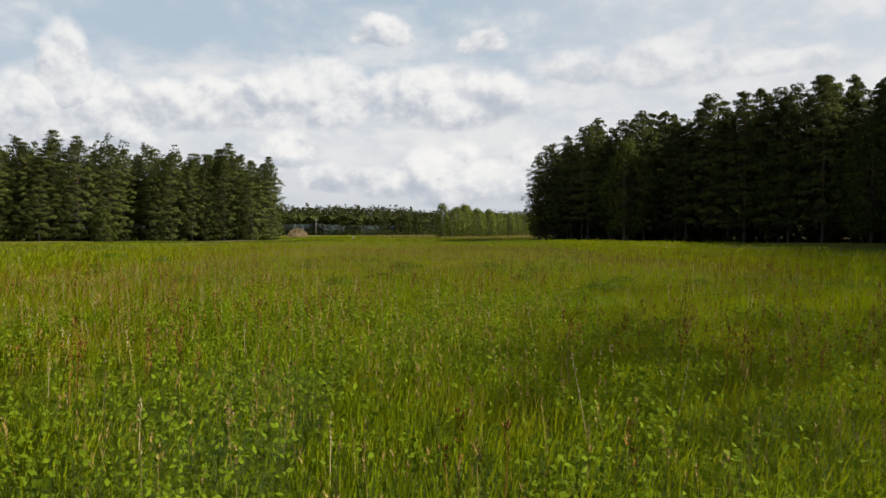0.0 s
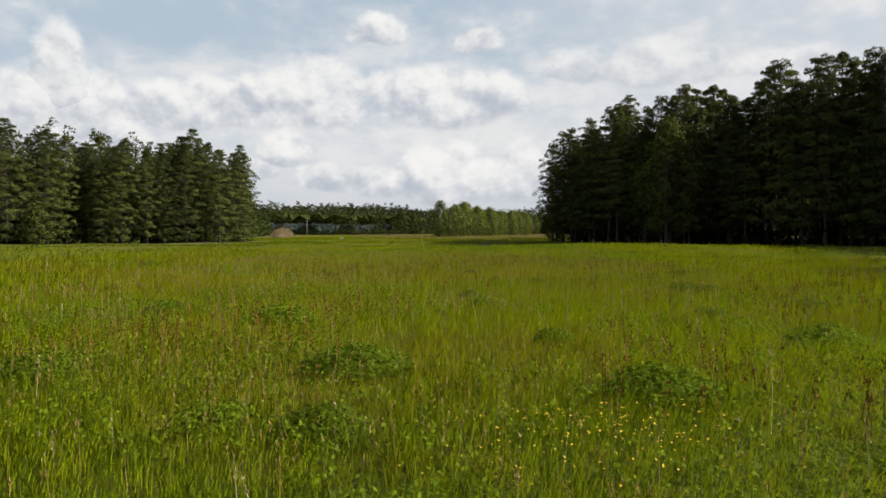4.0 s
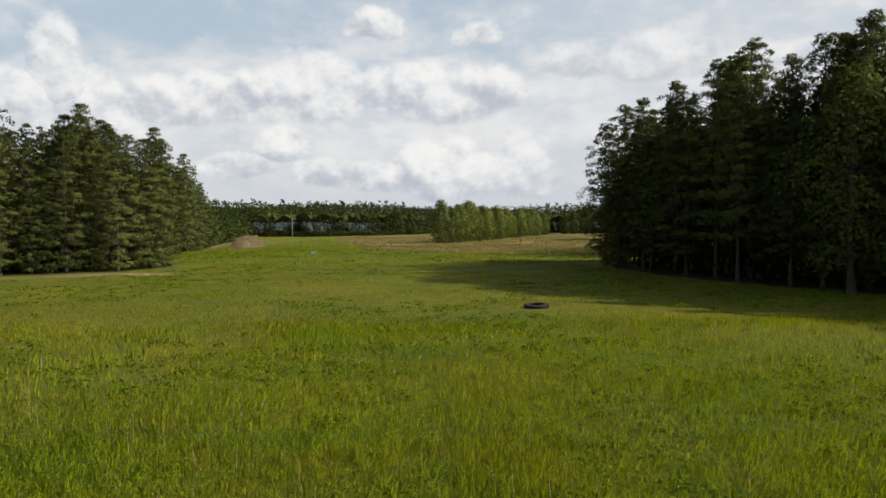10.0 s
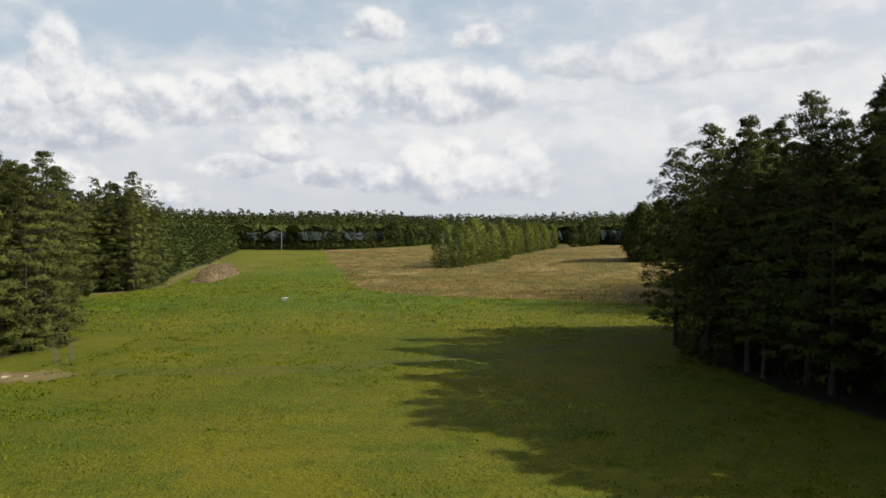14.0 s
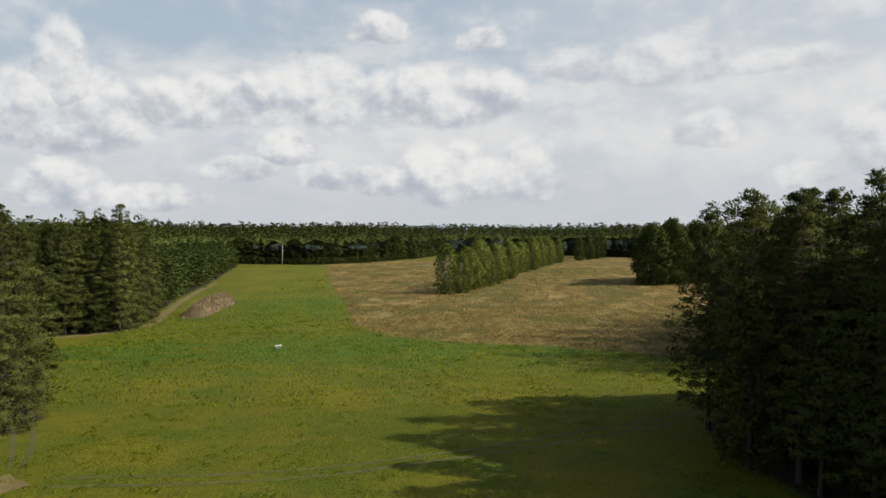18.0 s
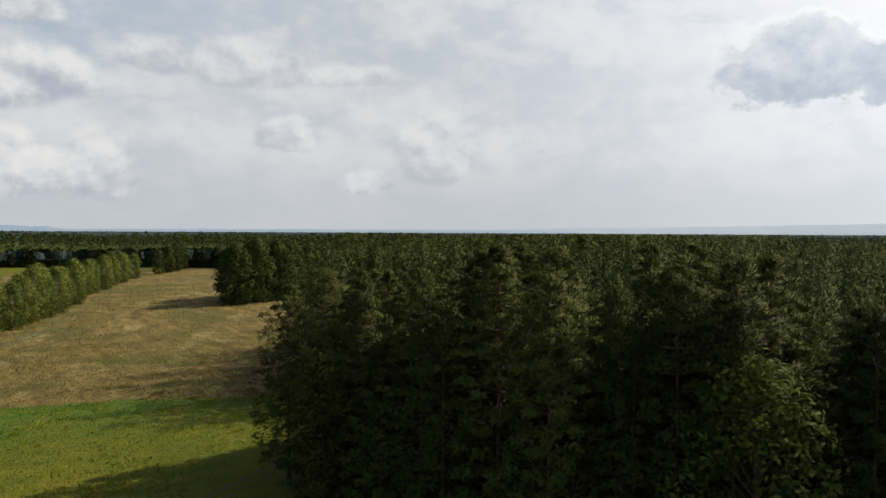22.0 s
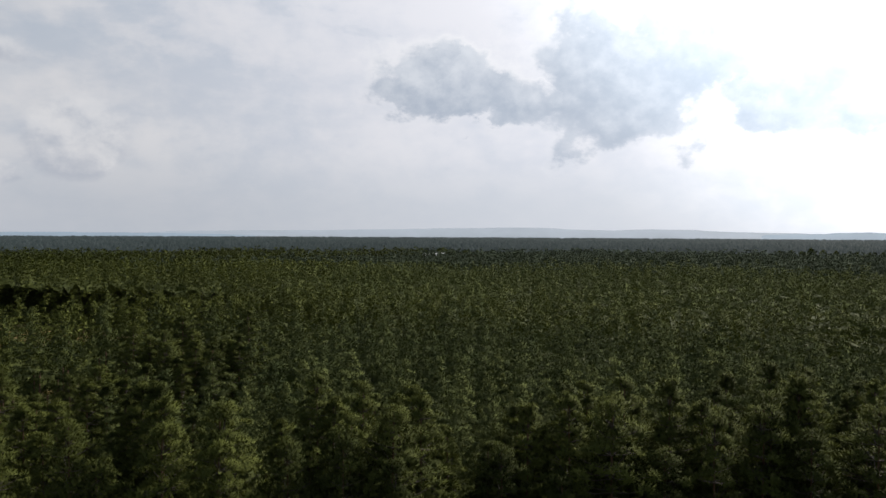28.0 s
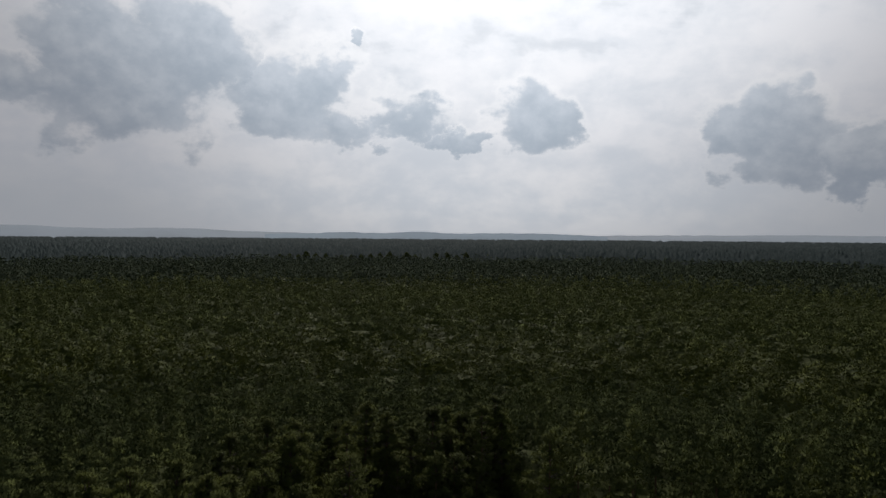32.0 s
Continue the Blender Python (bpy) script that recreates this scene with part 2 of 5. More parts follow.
def bark_material(name, low, high, scale=9.0):
    m, net = material(name)
    pos = place(net)
    plates = net.noise(scale, 5.0, 0.65, pos, (1, 1, 0.25))
    split = net.node("ShaderNodeSeparateXYZ")
    net.plug(split.inputs[0], pos)
    c = net.mix(net.step(net.math("ADD", split.outputs[2], net.math("MULTIPLY", plates, 5.0)), 6.0, 13.0), low, high)
    c = net.mix(net.step(plates, 0.35, 0.6), net.mix(0.6, c, (0.02, 0.015, 0.012)), c)
    finish(net, c, 0.9, bump=plates, bump_far=0.03)
    return m


def meadow_colours(net):
    """Green, yellow-green and straw in drifts."""
    pos = place(net)
    drift = net.noise(0.055, 4.0, 0.6, pos)
    tuft = net.noise(0.9, 4.0, 0.65, pos)
    streak = net.noise(0.25, 3.0, 0.6, pos, (0.45, 1.6, 1))
    f = net.math("ADD", net.math("MULTIPLY", drift, 0.9), net.math("ADD", net.math("MULTIPLY", tuft, 0.35), net.math("MULTIPLY", streak, 0.35)))
    c = net.mix(net.step(f, 0.60, 1.0), (0.080, 0.098, 0.0030), (0.142, 0.132, 0.005))
    c = net.mix(net.math("MULTIPLY", net.step(streak, 0.55, 0.75), 0.4), c, (0.16, 0.115, 0.018))
    green = net.noise(0.13, 6.0, 0.68, pos, (0.7, 1.3, 1), 0.5)
    c = net.mix(net.math("MULTIPLY", net.step(green, 0.52, 0.66), 0.6), c, (0.050, 0.092, 0.004))
    c = net.mix(net.math("MULTIPLY", net.math("SUBTRACT", 1.0, net.step(tuft, 0.28, 0.45)), 0.6), c, (0.032, 0.052, 0.004))
    return c, tuft, pos


def ground_material():
    m, net = material("ground_cover")
    c, tuft, pos = meadow_colours(net)
    lush = attr(net, "lush")
    c = net.mix(net.math("MULTIPLY", lush, net.step(net.noise(0.2, 5.0, 0.7, pos, (0.5, 1.5, 1)), 0.35, 0.6)), c, (0.045, 0.105, 0.007))
    # the fallow field: straw, rust and green in wind-combed patches
    comb = net.noise(0.32, 8.0, 0.8, pos, (1.0, 0.3, 1), 0.2)
    straw = net.mix(net.step(comb, 0.34, 0.68), (0.080, 0.054, 0.010), (0.265, 0.178, 0.052))
    straw = net.mix(net.math("MULTIPLY", net.step(net.noise(0.05, 5.0, 0.65, pos), 0.47, 0.60), 0.75), straw, (0.075, 0.078, 0.014))
    straw = net.mix(net.math("MULTIPLY", net.step(net.noise(0.085, 5.0, 0.7, pos, (1, 0.6, 1)), 0.53, 0.66), 0.7), straw, (0.34, 0.25, 0.10))
    straw = net.mix(net.math("MULTIPLY", net.step(net.noise(0.9, 5.0, 0.75, pos, (1, 0.5, 1)), 0.5, 0.7), 0.6), straw, (0.055, 0.042, 0.008))
    dry = attr(net, "dry")
    edge = net.math("ADD", dry, net.math("MULTIPLY", net.math("SUBTRACT", net.noise(0.35, 4.0, 0.6, pos), 0.5), 0.7))
    c = net.mix(net.step(edge, 0.35, 0.65), c, straw)
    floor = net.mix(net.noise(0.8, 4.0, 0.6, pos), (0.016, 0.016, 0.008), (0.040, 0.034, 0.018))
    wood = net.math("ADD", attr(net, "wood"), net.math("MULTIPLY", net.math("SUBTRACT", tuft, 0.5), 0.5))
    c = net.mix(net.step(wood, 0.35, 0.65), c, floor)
    finish(net, net.mix(0.20, c, (0.008, 0.012, 0.003)), 0.9, bump=net.noise(3.0, 5.0, 0.7, pos), bump_far=0.25, spec=0.15)
    return m


def grass_material(name, light):
    m, net = material(name)
    c, tuft, pos = meadow_colours(net)
    tint = attr(net, "tint")
    warm = net.math("ADD", net.math("MULTIPLY", net.noise(0.12, 4.0, 0.6, pos), 0.6), net.math("MULTIPLY", net.noise(1.4, 3.0, 0.6, pos), 0.4))
    light = net.mix(net.step(warm, 0.42, 0.62), light, (0.265, 0.245, 0.012))
    fresh = net.step(net.noise(0.13, 6.0, 0.68, pos, (0.7, 1.3, 1), 0.5), 0.46, 0.62)
    light = net.mix(net.math("MULTIPLY", fresh, 0.45), light, (0.130, 0.250, 0.006))
    blot = net.noise(2.2, 3.0, 0.6, pos)
    light = net.mix(net.math("MULTIPLY", net.step(blot, 0.55, 0.68), 0.55), light, (0.10, 0.17, 0.008))
    c = net.mix(net.math("ADD", net.math("MULTIPLY", tint, 0.35), 0.55), c, light)
    c = net.mix(net.math("MULTIPLY", net.step(tint, 0.9, 0.96), 0.6), c, (0.30, 0.24, 0.05))
    c = net.mix(net.math("MULTIPLY", net.step(attr(net, "dry"), 0.4, 0.6), 0.85), c, net.mix(net.step(net.noise(0.07, 4.0, 0.6, pos), 0.4, 0.6), (0.13, 0.115, 0.03), (0.25, 0.185, 0.080)))
    finish(net, c, 0.85, 0.42, net.mix(0.5, c, (0.25, 0.29, 0.004)), spec=0.0)
    return m


def plain_material(name, a, b, scale, rough=0.8, bump_far=0.01, spec=0.3, stretch=None):
    m, net = material(name)
    n = net.noise(scale, 5.0, 0.65, place(net), stretch)
    n2 = net.noise(scale * 0.13, 3.0, 0.5, place(net))
    c = net.mix(net.step(net.math("ADD", net.math("MULTIPLY", n, 0.7), net.math("MULTIPLY", n2, 0.3)), 0.3, 0.7), a, b)
    finish(net, c, rough, bump=n, bump_far=bump_far, spec=spec)
    return m


M_GROUND = ground_material()
M_GRASS = grass_material("grass_blades", (0.255, 0.330, 0.0045))
M_NEEDLE = leaf_material("pine_needles", (0.027, 0.035, 0.009), (0.100, 0.114, 0.024), 0.13, 0.6, (0.10, 0.055, 0.02))
# haze of the air is put into the next three colours, bluer each time
M_MIDWOOD = leaf_material("haze_tinted_needles", (0.033, 0.044, 0.016), (0.112, 0.129, 0.042), 0.10, 1.0)
M_DISTANT = leaf_material("haze_blued_needles", (0.042, 0.056, 0.036), (0.108, 0.130, 0.080), 0.08, 1.0)
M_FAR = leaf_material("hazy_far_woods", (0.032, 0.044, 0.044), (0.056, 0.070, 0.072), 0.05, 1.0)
M_NEEDLE_YOUNG = leaf_material("young_pine_needles", (0.020, 0.034, 0.009), (0.066, 0.088, 0.020), 0.1)
M_OAK = leaf_material("oak_leaves", (0.026, 0.038, 0.008), (0.070, 0.084, 0.017), 0.25)
M_OAK_LIT = leaf_material("light_oak_leaves", (0.040, 0.054, 0.010), (0.105, 0.120, 0.024), 0.3)
M_BIRCH_OLD = leaf_material("yellowing_birch_leaves", (0.050, 0.055, 0.012), (0.115, 0.105, 0.024), 0.3)
M_BIRCH = leaf_material("birch_leaves", (0.060, 0.085, 0.014), (0.145, 0.160, 0.030), 0.3)
M_WEED = leaf_material("weed_leaves", (0.075, 0.118, 0.006), (0.170, 0.240, 0.010), 0.4, 0.5)
M_TUSSOCK = leaf_material("tussock_leaves", (0.058, 0.090, 0.004), (0.150, 0.195, 0.008), 0.35, 0.6)
M_BARK = bark_material("pine_bark", (0.045, 0.036, 0.029), (0.125, 0.070, 0.040))
M_BARK_OAK = bark_material("oak_bark", (0.055, 0.045, 0.036), (0.075, 0.062, 0.048))
M_BARK_BIRCH = bark_material("birch_bark", (0.20, 0.18, 0.16), (0.55, 0.53, 0.50), 5.0)
M_SORREL = plain_material("sorrel_stalks", (0.11, 0.048, 0.010), (0.21, 0.115, 0.028), 8.0, 0.95, 0.01, 0.0)
M_STRAW = plain_material("dry_stalks", (0.26, 0.20, 0.09), (0.42, 0.33, 0.16), 8.0)
M_HAZE = plain_material("flowering_stems", (0.20, 0.135, 0.035), (0.34, 0.25, 0.085), 6.0, 0.95, 0.01, 0.0)
M_TANSY = plain_material("tansy_flowers", (0.42, 0.28, 0.012), (0.62, 0.44, 0.02), 20.0)
M_SAND = plain_material("bare_sand", (0.24, 0.19, 0.13), (0.46, 0.39, 0.30), 1.2, 0.95, 0.03)
M_RUT = plain_material("trodden_earth", (0.044, 0.048, 0.010), (0.085, 0.080, 0.020), 1.6, 0.95, 0.03)
M_EARTH = plain_material("bare_earth", (0.078, 0.066, 0.018), (0.150, 0.108, 0.044), 0.7, 0.95, 0.03)
M_RUBBER = plain_material("weathered_rubber", (0.014, 0.014, 0.014), (0.038, 0.037, 0.035), 6.0, 0.95, 0.01, 0.08)
M_WHITE = plain_material("white_painted_metal", (0.62, 0.62, 0.60), (0.80, 0.80, 0.78), 5.0, 0.5, 0.003)
M_GREY = plain_material("grey_concrete", (0.22, 0.21, 0.20), (0.36, 0.35, 0.33), 6.0, 0.9, 0.01)


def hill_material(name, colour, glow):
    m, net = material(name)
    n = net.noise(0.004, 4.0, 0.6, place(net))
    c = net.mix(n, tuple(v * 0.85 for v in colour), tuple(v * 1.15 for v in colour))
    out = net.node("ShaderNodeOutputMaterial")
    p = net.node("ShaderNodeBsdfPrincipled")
    # near-black base: the hills' hazy daylight blue is put in as emission
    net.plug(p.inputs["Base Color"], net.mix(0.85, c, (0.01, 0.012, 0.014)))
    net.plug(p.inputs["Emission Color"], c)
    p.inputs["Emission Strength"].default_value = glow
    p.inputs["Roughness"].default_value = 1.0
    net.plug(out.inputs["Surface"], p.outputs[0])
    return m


# ---- meshes ----
RNG = np.random.default_rng(7)


def quick_mesh(name, verts, tris, mat, smooth=False, normals=None, **attributes):
    """A mesh from arrays of points and triangles, with a float for each point in each attribute."""
    me = bpy.data.meshes.new(name)
    verts, tris = np.asarray(verts, np.float32), np.asarray(tris, np.int32)
    me.vertices.add(len(verts))
    me.vertices.foreach_set("co", verts.ravel())
    me.loops.add(tris.size)
    me.loops.foreach_set("vertex_index", tris.ravel())
    me.polygons.add(len(tris))
    me.polygons.foreach_set("loop_start", np.arange(0, tris.size, 3, dtype=np.int32))
    me.polygons.foreach_set("use_smooth", np.full(len(tris), smooth))
    for key, values in attributes.items():
        me.attributes.new(key, "FLOAT", "POINT").data.foreach_set("value", np.asarray(values, np.float32))
    me.update(calc_edges=True)
    if normals is not None:
        me.normals_split_custom_set_from_vertices(normals.astype(np.float32))
    me.materials.append(mat)
    return me


def child(name, me, parent, label=""):
    ob = new(name, me)
    ob.parent = parent
    return tagged(ob, label)


def unit(v):
    return v / np.maximum(np.linalg.norm(v, axis=-1, keepdims=True), 1e-9)


def faced(v, out, round_off):
    """Turns each triangle of v (n, 3, 3) to face along out, and gives soft normals for its corners."""
    g = np.cross(v[:, 1] - v[:, 0], v[:, 2] - v[:, 0])
    flip = (g * out).sum(1) < 0
    v[flip] = v[flip][:, (1, 0, 2)]
    g[flip] *= -1
    return unit(unit(g) * (1 - round_off) + out * round_off)


def spikes(centres, axes, per, length, width, rng, loose=0.9, lift=0.25, round_off=0.85, outs=None):
    """Tufts of pointed leaves: per triangles round each centre. Gives points, triangles, tints and normals."""
    n = len(centres) * per
    c = np.repeat(centres, per, 0)
    ax = np.repeat(axes, per, 0)
    d = unit(ax * 0.7 + unit(rng.normal(size=(n, 3))) * loose + np.array((0, 0, lift)))
    crown = unit(np.repeat(outs if outs is not None else axes, per, 0))
    side = unit(np.cross(d, crown + 0.4 * unit(rng.normal(size=(n, 3)))))
    le = np.repeat(np.broadcast_to(length, len(centres)), per)[:, None] * rng.uniform(0.6, 1.25, (n, 1))
    w = width * rng.uniform(0.7, 1.3, (n, 1))
    v = np.stack((c + side * w * 0.5 + d * le * 0.05, c - side * w * 0.5 + d * le * 0.05, c + d * le), 1)
    nor = faced(v, unit(crown + d * 0.2), round_off)
    tint = np.repeat(np.clip(np.repeat(rng.uniform(0.38, 0.66, len(centres)), per) * 0.8 + rng.uniform(0, 0.2, n), 0, 1), 3)
    return v.reshape(-1, 3), np.arange(n * 3).reshape(-1, 3), tint, np.repeat(nor, 3, 0)


def leaves(centres, outward, size, rng, flat=0.8, round_off=0.6):
    """One folded diamond for each centre. Gives points, triangles, tints and normals."""
    n = len(centres)
    normal = unit(outward + rng.normal(size=(n, 3)) * flat)
    normal *= np.sign((normal * outward).sum(1, keepdims=True) + 1e-6)
    a = unit(np.cross(normal, rng.normal(size=(n, 3))))
    b = np.cross(normal, a)
    s = size * rng.uniform(0.6, 1.3, (n, 1))
    v = np.stack((centres - a * s * 0.6, centres - b * s * 0.36 + normal * s * 0.1, centres + a * s * 0.6, centres + b * s * 0.36 + normal * s * 0.1), 1).reshape(-1, 3)
    i = np.arange(n)[:, None] * 4
    t = np.concatenate((i + np.array((0, 1, 2)), i + np.array((0, 2, 3))), 0)
    return v, t, np.repeat(rng.uniform(0, 1, n), 4), np.repeat(unit(normal * (1 - round_off) + outward * round_off), 4, 0)


def tube(points, radii, sides=7):
    """A bent, tapered tube."""
    pts = np.asarray(points, float)
    k = len(pts)
    way = unit(np.gradient(pts, axis=0))
    ref = np.where(np.abs(way[:, 2:3]) > 0.9, np.array((1.0, 0, 0)), np.array((0, 0, 1.0)))
    a = unit(np.cross(way, ref))
    b = np.cross(way, a)
    ang = np.linspace(0, 2 * np.pi, sides, endpoint=False)
    ring = a[:, None] * np.cos(ang)[None, :, None] + b[:, None] * np.sin(ang)[None, :, None]
    v = (pts[:, None] + ring * np.asarray(radii, float)[:, None, None]).reshape(-1, 3)
    f = []
    for i in range(k - 1):
        for j in range(sides):
            p, q = i * sides + j, i * sides + (j + 1) % sides
            f += [(p, q, q + sides), (p, q + sides, p + sides)]
    return v, np.array(f)


def joined(pieces):
    vs, fs, n = [], [], 0
    for v, f in pieces:
        vs.append(v)
        fs.append(f + n)
        n += len(v)
    return np.concatenate(vs), np.concatenate(fs)


def stem(height, base, top, rng, bend=0.3, rings=9):
    z = np.linspace(-0.15, height, rings)
    u = z / height
    wob = np.cumsum(rng.normal(0, bend / rings, (rings, 2)), 0)
    r = base + (top - base) * np.clip(u, 0, 1) ** 0.8
    r[0] *= 1.35
    return np.column_stack((wob, z)), r


def girth(u, low):
    """The outline of a pine's crown from its foot (0) to its domed top (1), as a share of its reach."""
    return max(0.0, 1 - ((u - 0.3) / 0.74) ** 2) ** 0.85 if u > 0.3 else low + (1 - low) * u / 0.3


def pine_pads(height, bare, reach, layers, per_layer, rng, low=0.75, pad=1.0):
    """The foliage pads of a Scots pine in uneven layers: centre, half width, outward way and foot of the limb of each."""
    out = []
    for i in range(layers):
        u = (i + rng.uniform(0.2, 0.8)) / layers
        wide = reach * girth(u, low)
        h = height * (bare + (1 - bare) * u * 0.97)
        n = max(2, round(per_layer * (0.35 + 0.65 * wide / reach)))
        turn = rng.uniform(0, 6.283)
        for j in range(n):
            az = turn + (j + rng.normal(0, 0.22)) * 6.283 / n
            r = wide * (rng.uniform(0.25, 0.55) if j % 3 == 2 else rng.uniform(0.6, 1.0))
            a = pad * (0.13 * reach + 0.20) * rng.uniform(0.75, 1.3) * (0.55 + 0.45 * wide / reach)
            r = max(0.0, r - a * 0.45)
            way = np.array((math.cos(az), math.sin(az), 0.0))
            mid = way * r + np.array((0, 0, h + r * (-0.16 + 0.55 * u) + rng.normal(0, 0.18) - a * 0.3))
            out.append((mid, a, way, np.array((0, 0, max(0.5, h - 0.12 * r)))))
    for k in range(3):
        way = np.array((math.cos(k * 2.1), math.sin(k * 2.1), 0.0))
        a = pad * (0.16 if layers > 10 else 0.32) * reach * rng.uniform(0.8, 1.2)
        out.append((way * a * 0.6 + np.array((0, 0, height - a * (0.9 + 0.5 * k))), a, way * 0.4, np.array((0, 0, height * 0.9))))
    return out


def needle_tufts(pads, tufts, per, length, width, rng, flat=0.5):
    """Needle tufts over the upper side of each pad. Gives points, triangles, tints and normals."""
    mid = np.array([p[0] for p in pads])
    big = np.array([p[1] for p in pads])
    way = np.array([p[2] for p in pads])
    top, reach = mid[:, 2].max(), np.hypot(mid[:, 0], mid[:, 1]).max()
    dome = unit(np.column_stack((mid[:, :2] / reach, 0.25 + 0.75 * np.clip((mid[:, 2] - 0.6 * top) / (0.4 * top), 0, 1))))
    k = np.repeat(np.arange(len(pads)), tufts)
    d = unit(unit(rng.normal(size=(len(k), 3))) + way[k] * 0.45 + np.array((0, 0, 0.5)))
    c = mid[k] + d * np.array((1, 1, flat)) * (big[k] * rng.uniform(0.35, 1.05, len(k)))[:, None]
    axes = unit(d * np.array((1, 1, 0.6)) + np.array((0, 0, 0.35)))
    v, f, t, nor = spikes(c, axes, per, length, width, rng, 0.8, 0.35, 0.9, outs=unit(d * 0.45 + dome[k] * 0.8))
    shade = np.repeat(rng.uniform(-0.15, 0.15, len(pads))[k], per * 3)
    return v, f, np.clip(t + shade, 0, 1), nor


def make_pine(height, bare, reach, layers, per_layer, seed, label, low=0.75, pad=1.0):
    rng = np.random.default_rng(seed)
    pads = pine_pads(height, bare, reach, layers, per_layer, rng, low, pad)
    tree = tagged(new("pine_tree"), label, "tree", "pines at the forest edge")
    line, radius = stem(height * 0.97, 0.010 * height, 0.03, rng, 0.2)
    v, f = tube(line, radius, 8)
    child("trunk", quick_mesh("trunk", v, f, M_BARK, True), tree, "flaking grey-brown bark, orange higher up")
    limbs = []
    for mid, a, way, foot in pads:
        bend = foot + (mid - foot) * 0.55 - np.array((0, 0, 0.06 * np.linalg.norm(mid - foot)))
        limbs.append(tube((foot, bend, mid), (0.045, 0.03, 0.01), 3))
    dead = [tube(((0, 0, h), (math.cos(q) * le, math.sin(q) * le, h - 0.15 * le)), (0.03, 0.006), 3)
            for h, q, le in zip(rng.uniform(0.15, max(0.2, bare), 9) * height, rng.uniform(0, 6.283, 9), rng.uniform(0.6, 1.8, 9))]
    v, f = joined(limbs + dead)
    tagged(child("branchwork", quick_mesh("branchwork", v, f, M_BARK_OAK, True), tree), kind="stuff")
    v, f, t, nor = needle_tufts(pads, 36, 5, 0.25, 0.055, rng, 0.52)
    child("crown", quick_mesh("crown", v, f, M_NEEDLE, True, nor, tint=t), tree, "dark green needle tufts in rounded pads")
    return tree


def simple_tree(height, bare, reach, layers, per_layer, tufts, per, length, width, seed, low=0.75, pad=1.0):
    """A light pine of one mesh for the joined woods."""
    rng = np.random.default_rng(seed)
    return needle_tufts(pine_pads(height, bare, reach, layers, per_layer, rng, low, pad), tufts, per, length, width, rng, 0.6)


def make_broadleaf(name, height, bare, spread, lumps, per, leaf, seed, label, mat, bark, group, column=False):
    rng = np.random.default_rng(seed)
    tree = tagged(new(name), label, "tree", group)
    line, radius = stem(height * 0.8, 0.016 * height, 0.04, rng, 0.8)
    v, f = tube(line, radius, 8)
    child("trunk", quick_mesh("trunk", v, f, bark, True), tree)
    cs, ls = [], []
    for i in range(lumps):
        u = (i + 0.5) / lumps
        h = height * (bare + (1 - bare) * u)
        prof = math.sin(math.pi * min(1, 0.12 + u * 0.9)) ** (0.45 if column else 0.6)
        az = i * 2.399 + rng.normal(0, 0.4)
        rr = spread * prof * rng.uniform(0.45, 0.95)
        c = np.array((math.cos(az) * rr, math.sin(az) * rr, h - 0.06 * height))
        cs.append(c)
        root = np.array((np.interp(h * 0.75, line[:, 2], line[:, 0]), np.interp(h * 0.75, line[:, 2], line[:, 1]), min(h * 0.75, height * 0.78)))
        ls.append(tube((root, (root + c) / 2 + np.array((0, 0, 0.2)), c), (0.05 + 0.012 * rr, 0.04, 0.012), 3))
    v, f = joined(ls)
    child("branchwork", quick_mesh("branchwork", v, f, bark, True), tree)
    cs = np.repeat(np.array(cs), per, 0)
    out = unit(rng.normal(size=(len(cs), 3)) + np.array((0, 0, 0.25)))
    size = spread * (0.30 if not column else 0.42) * rng.uniform(0.55, 1.1, (len(cs), 1))
    spot = cs + out * size * np.array((1, 1, 0.85))
    away = unit(spot - np.array((0, 0, height * 0.45)))
    v, f, t, nor = leaves(spot, unit(out * 0.7 + away * 0.6), leaf, rng)
    child("crown", quick_mesh("crown", v, f, mat, True, nor, tint=t), tree)
    return tree


# ---- the plan ----
# the open ground: the meadow, the green strip and the fallow field, with woods all round
EAST_EDGE = [
    (46, -80), (37, -18), (30, 3), (32, 12), (36, 24), (41, 40), (46, 58), (55, 76), (53, 88), (45, 98), (37, 108), (30.5, 118), (25.5, 128), (22.4, 137), (21.2, 148), (22.0, 158), (25, 164), (40, 166.5), (58, 169), (57, 176), (42, 178), (34, 183), (34.5, 192), (42, 210), (54, 228), (66, 234), (92, 226), (118, 212), (130, 206), (140, 222), (148, 240), (152, 262), (148, 335), (134, 400), (157, 472), (121, 541)]
WEST_EDGE = [
    (104, 559), (60, 585), (6, 609), (-12, 540), (-25, 501), (-42, 468), (-62, 446), (-106, 451), (-98, 416), (-79, 327), (-74, 297),
    (-68, 267), (-62, 241), (-57, 225), (-57, 215), (-69, 208), (-60, 183), (-48, 168), (-38.5, 161), (-41, 148), (-55, 141), (-66, 134), (-86, 123),
    (-122, 105), (-160, 60), (-160, -80)]
CLEARING = np.array(EAST_EDGE + WEST_EDGE)
FALLOW = np.array(((-18, 222), (-10, 210), (1, 204), (12, 202), (28, 193), (60, 190), (190, 220), (190, 480), (121, 545), (60, 560), (6, 520), (-60, 446), (-59, 435), (-35, 306), (-25, 261)))


def inside(poly, x, y):
    hit = np.zeros(np.shape(x), bool)
    for (x0, y0), (x1, y1) in zip(poly, np.roll(poly, -1, 0)):
        if y0 != y1:
            hit ^= ((y0 > y) != (y1 > y)) & (x < (x1 - x0) * (y - y0) / (y1 - y0) + x0)
    return hit


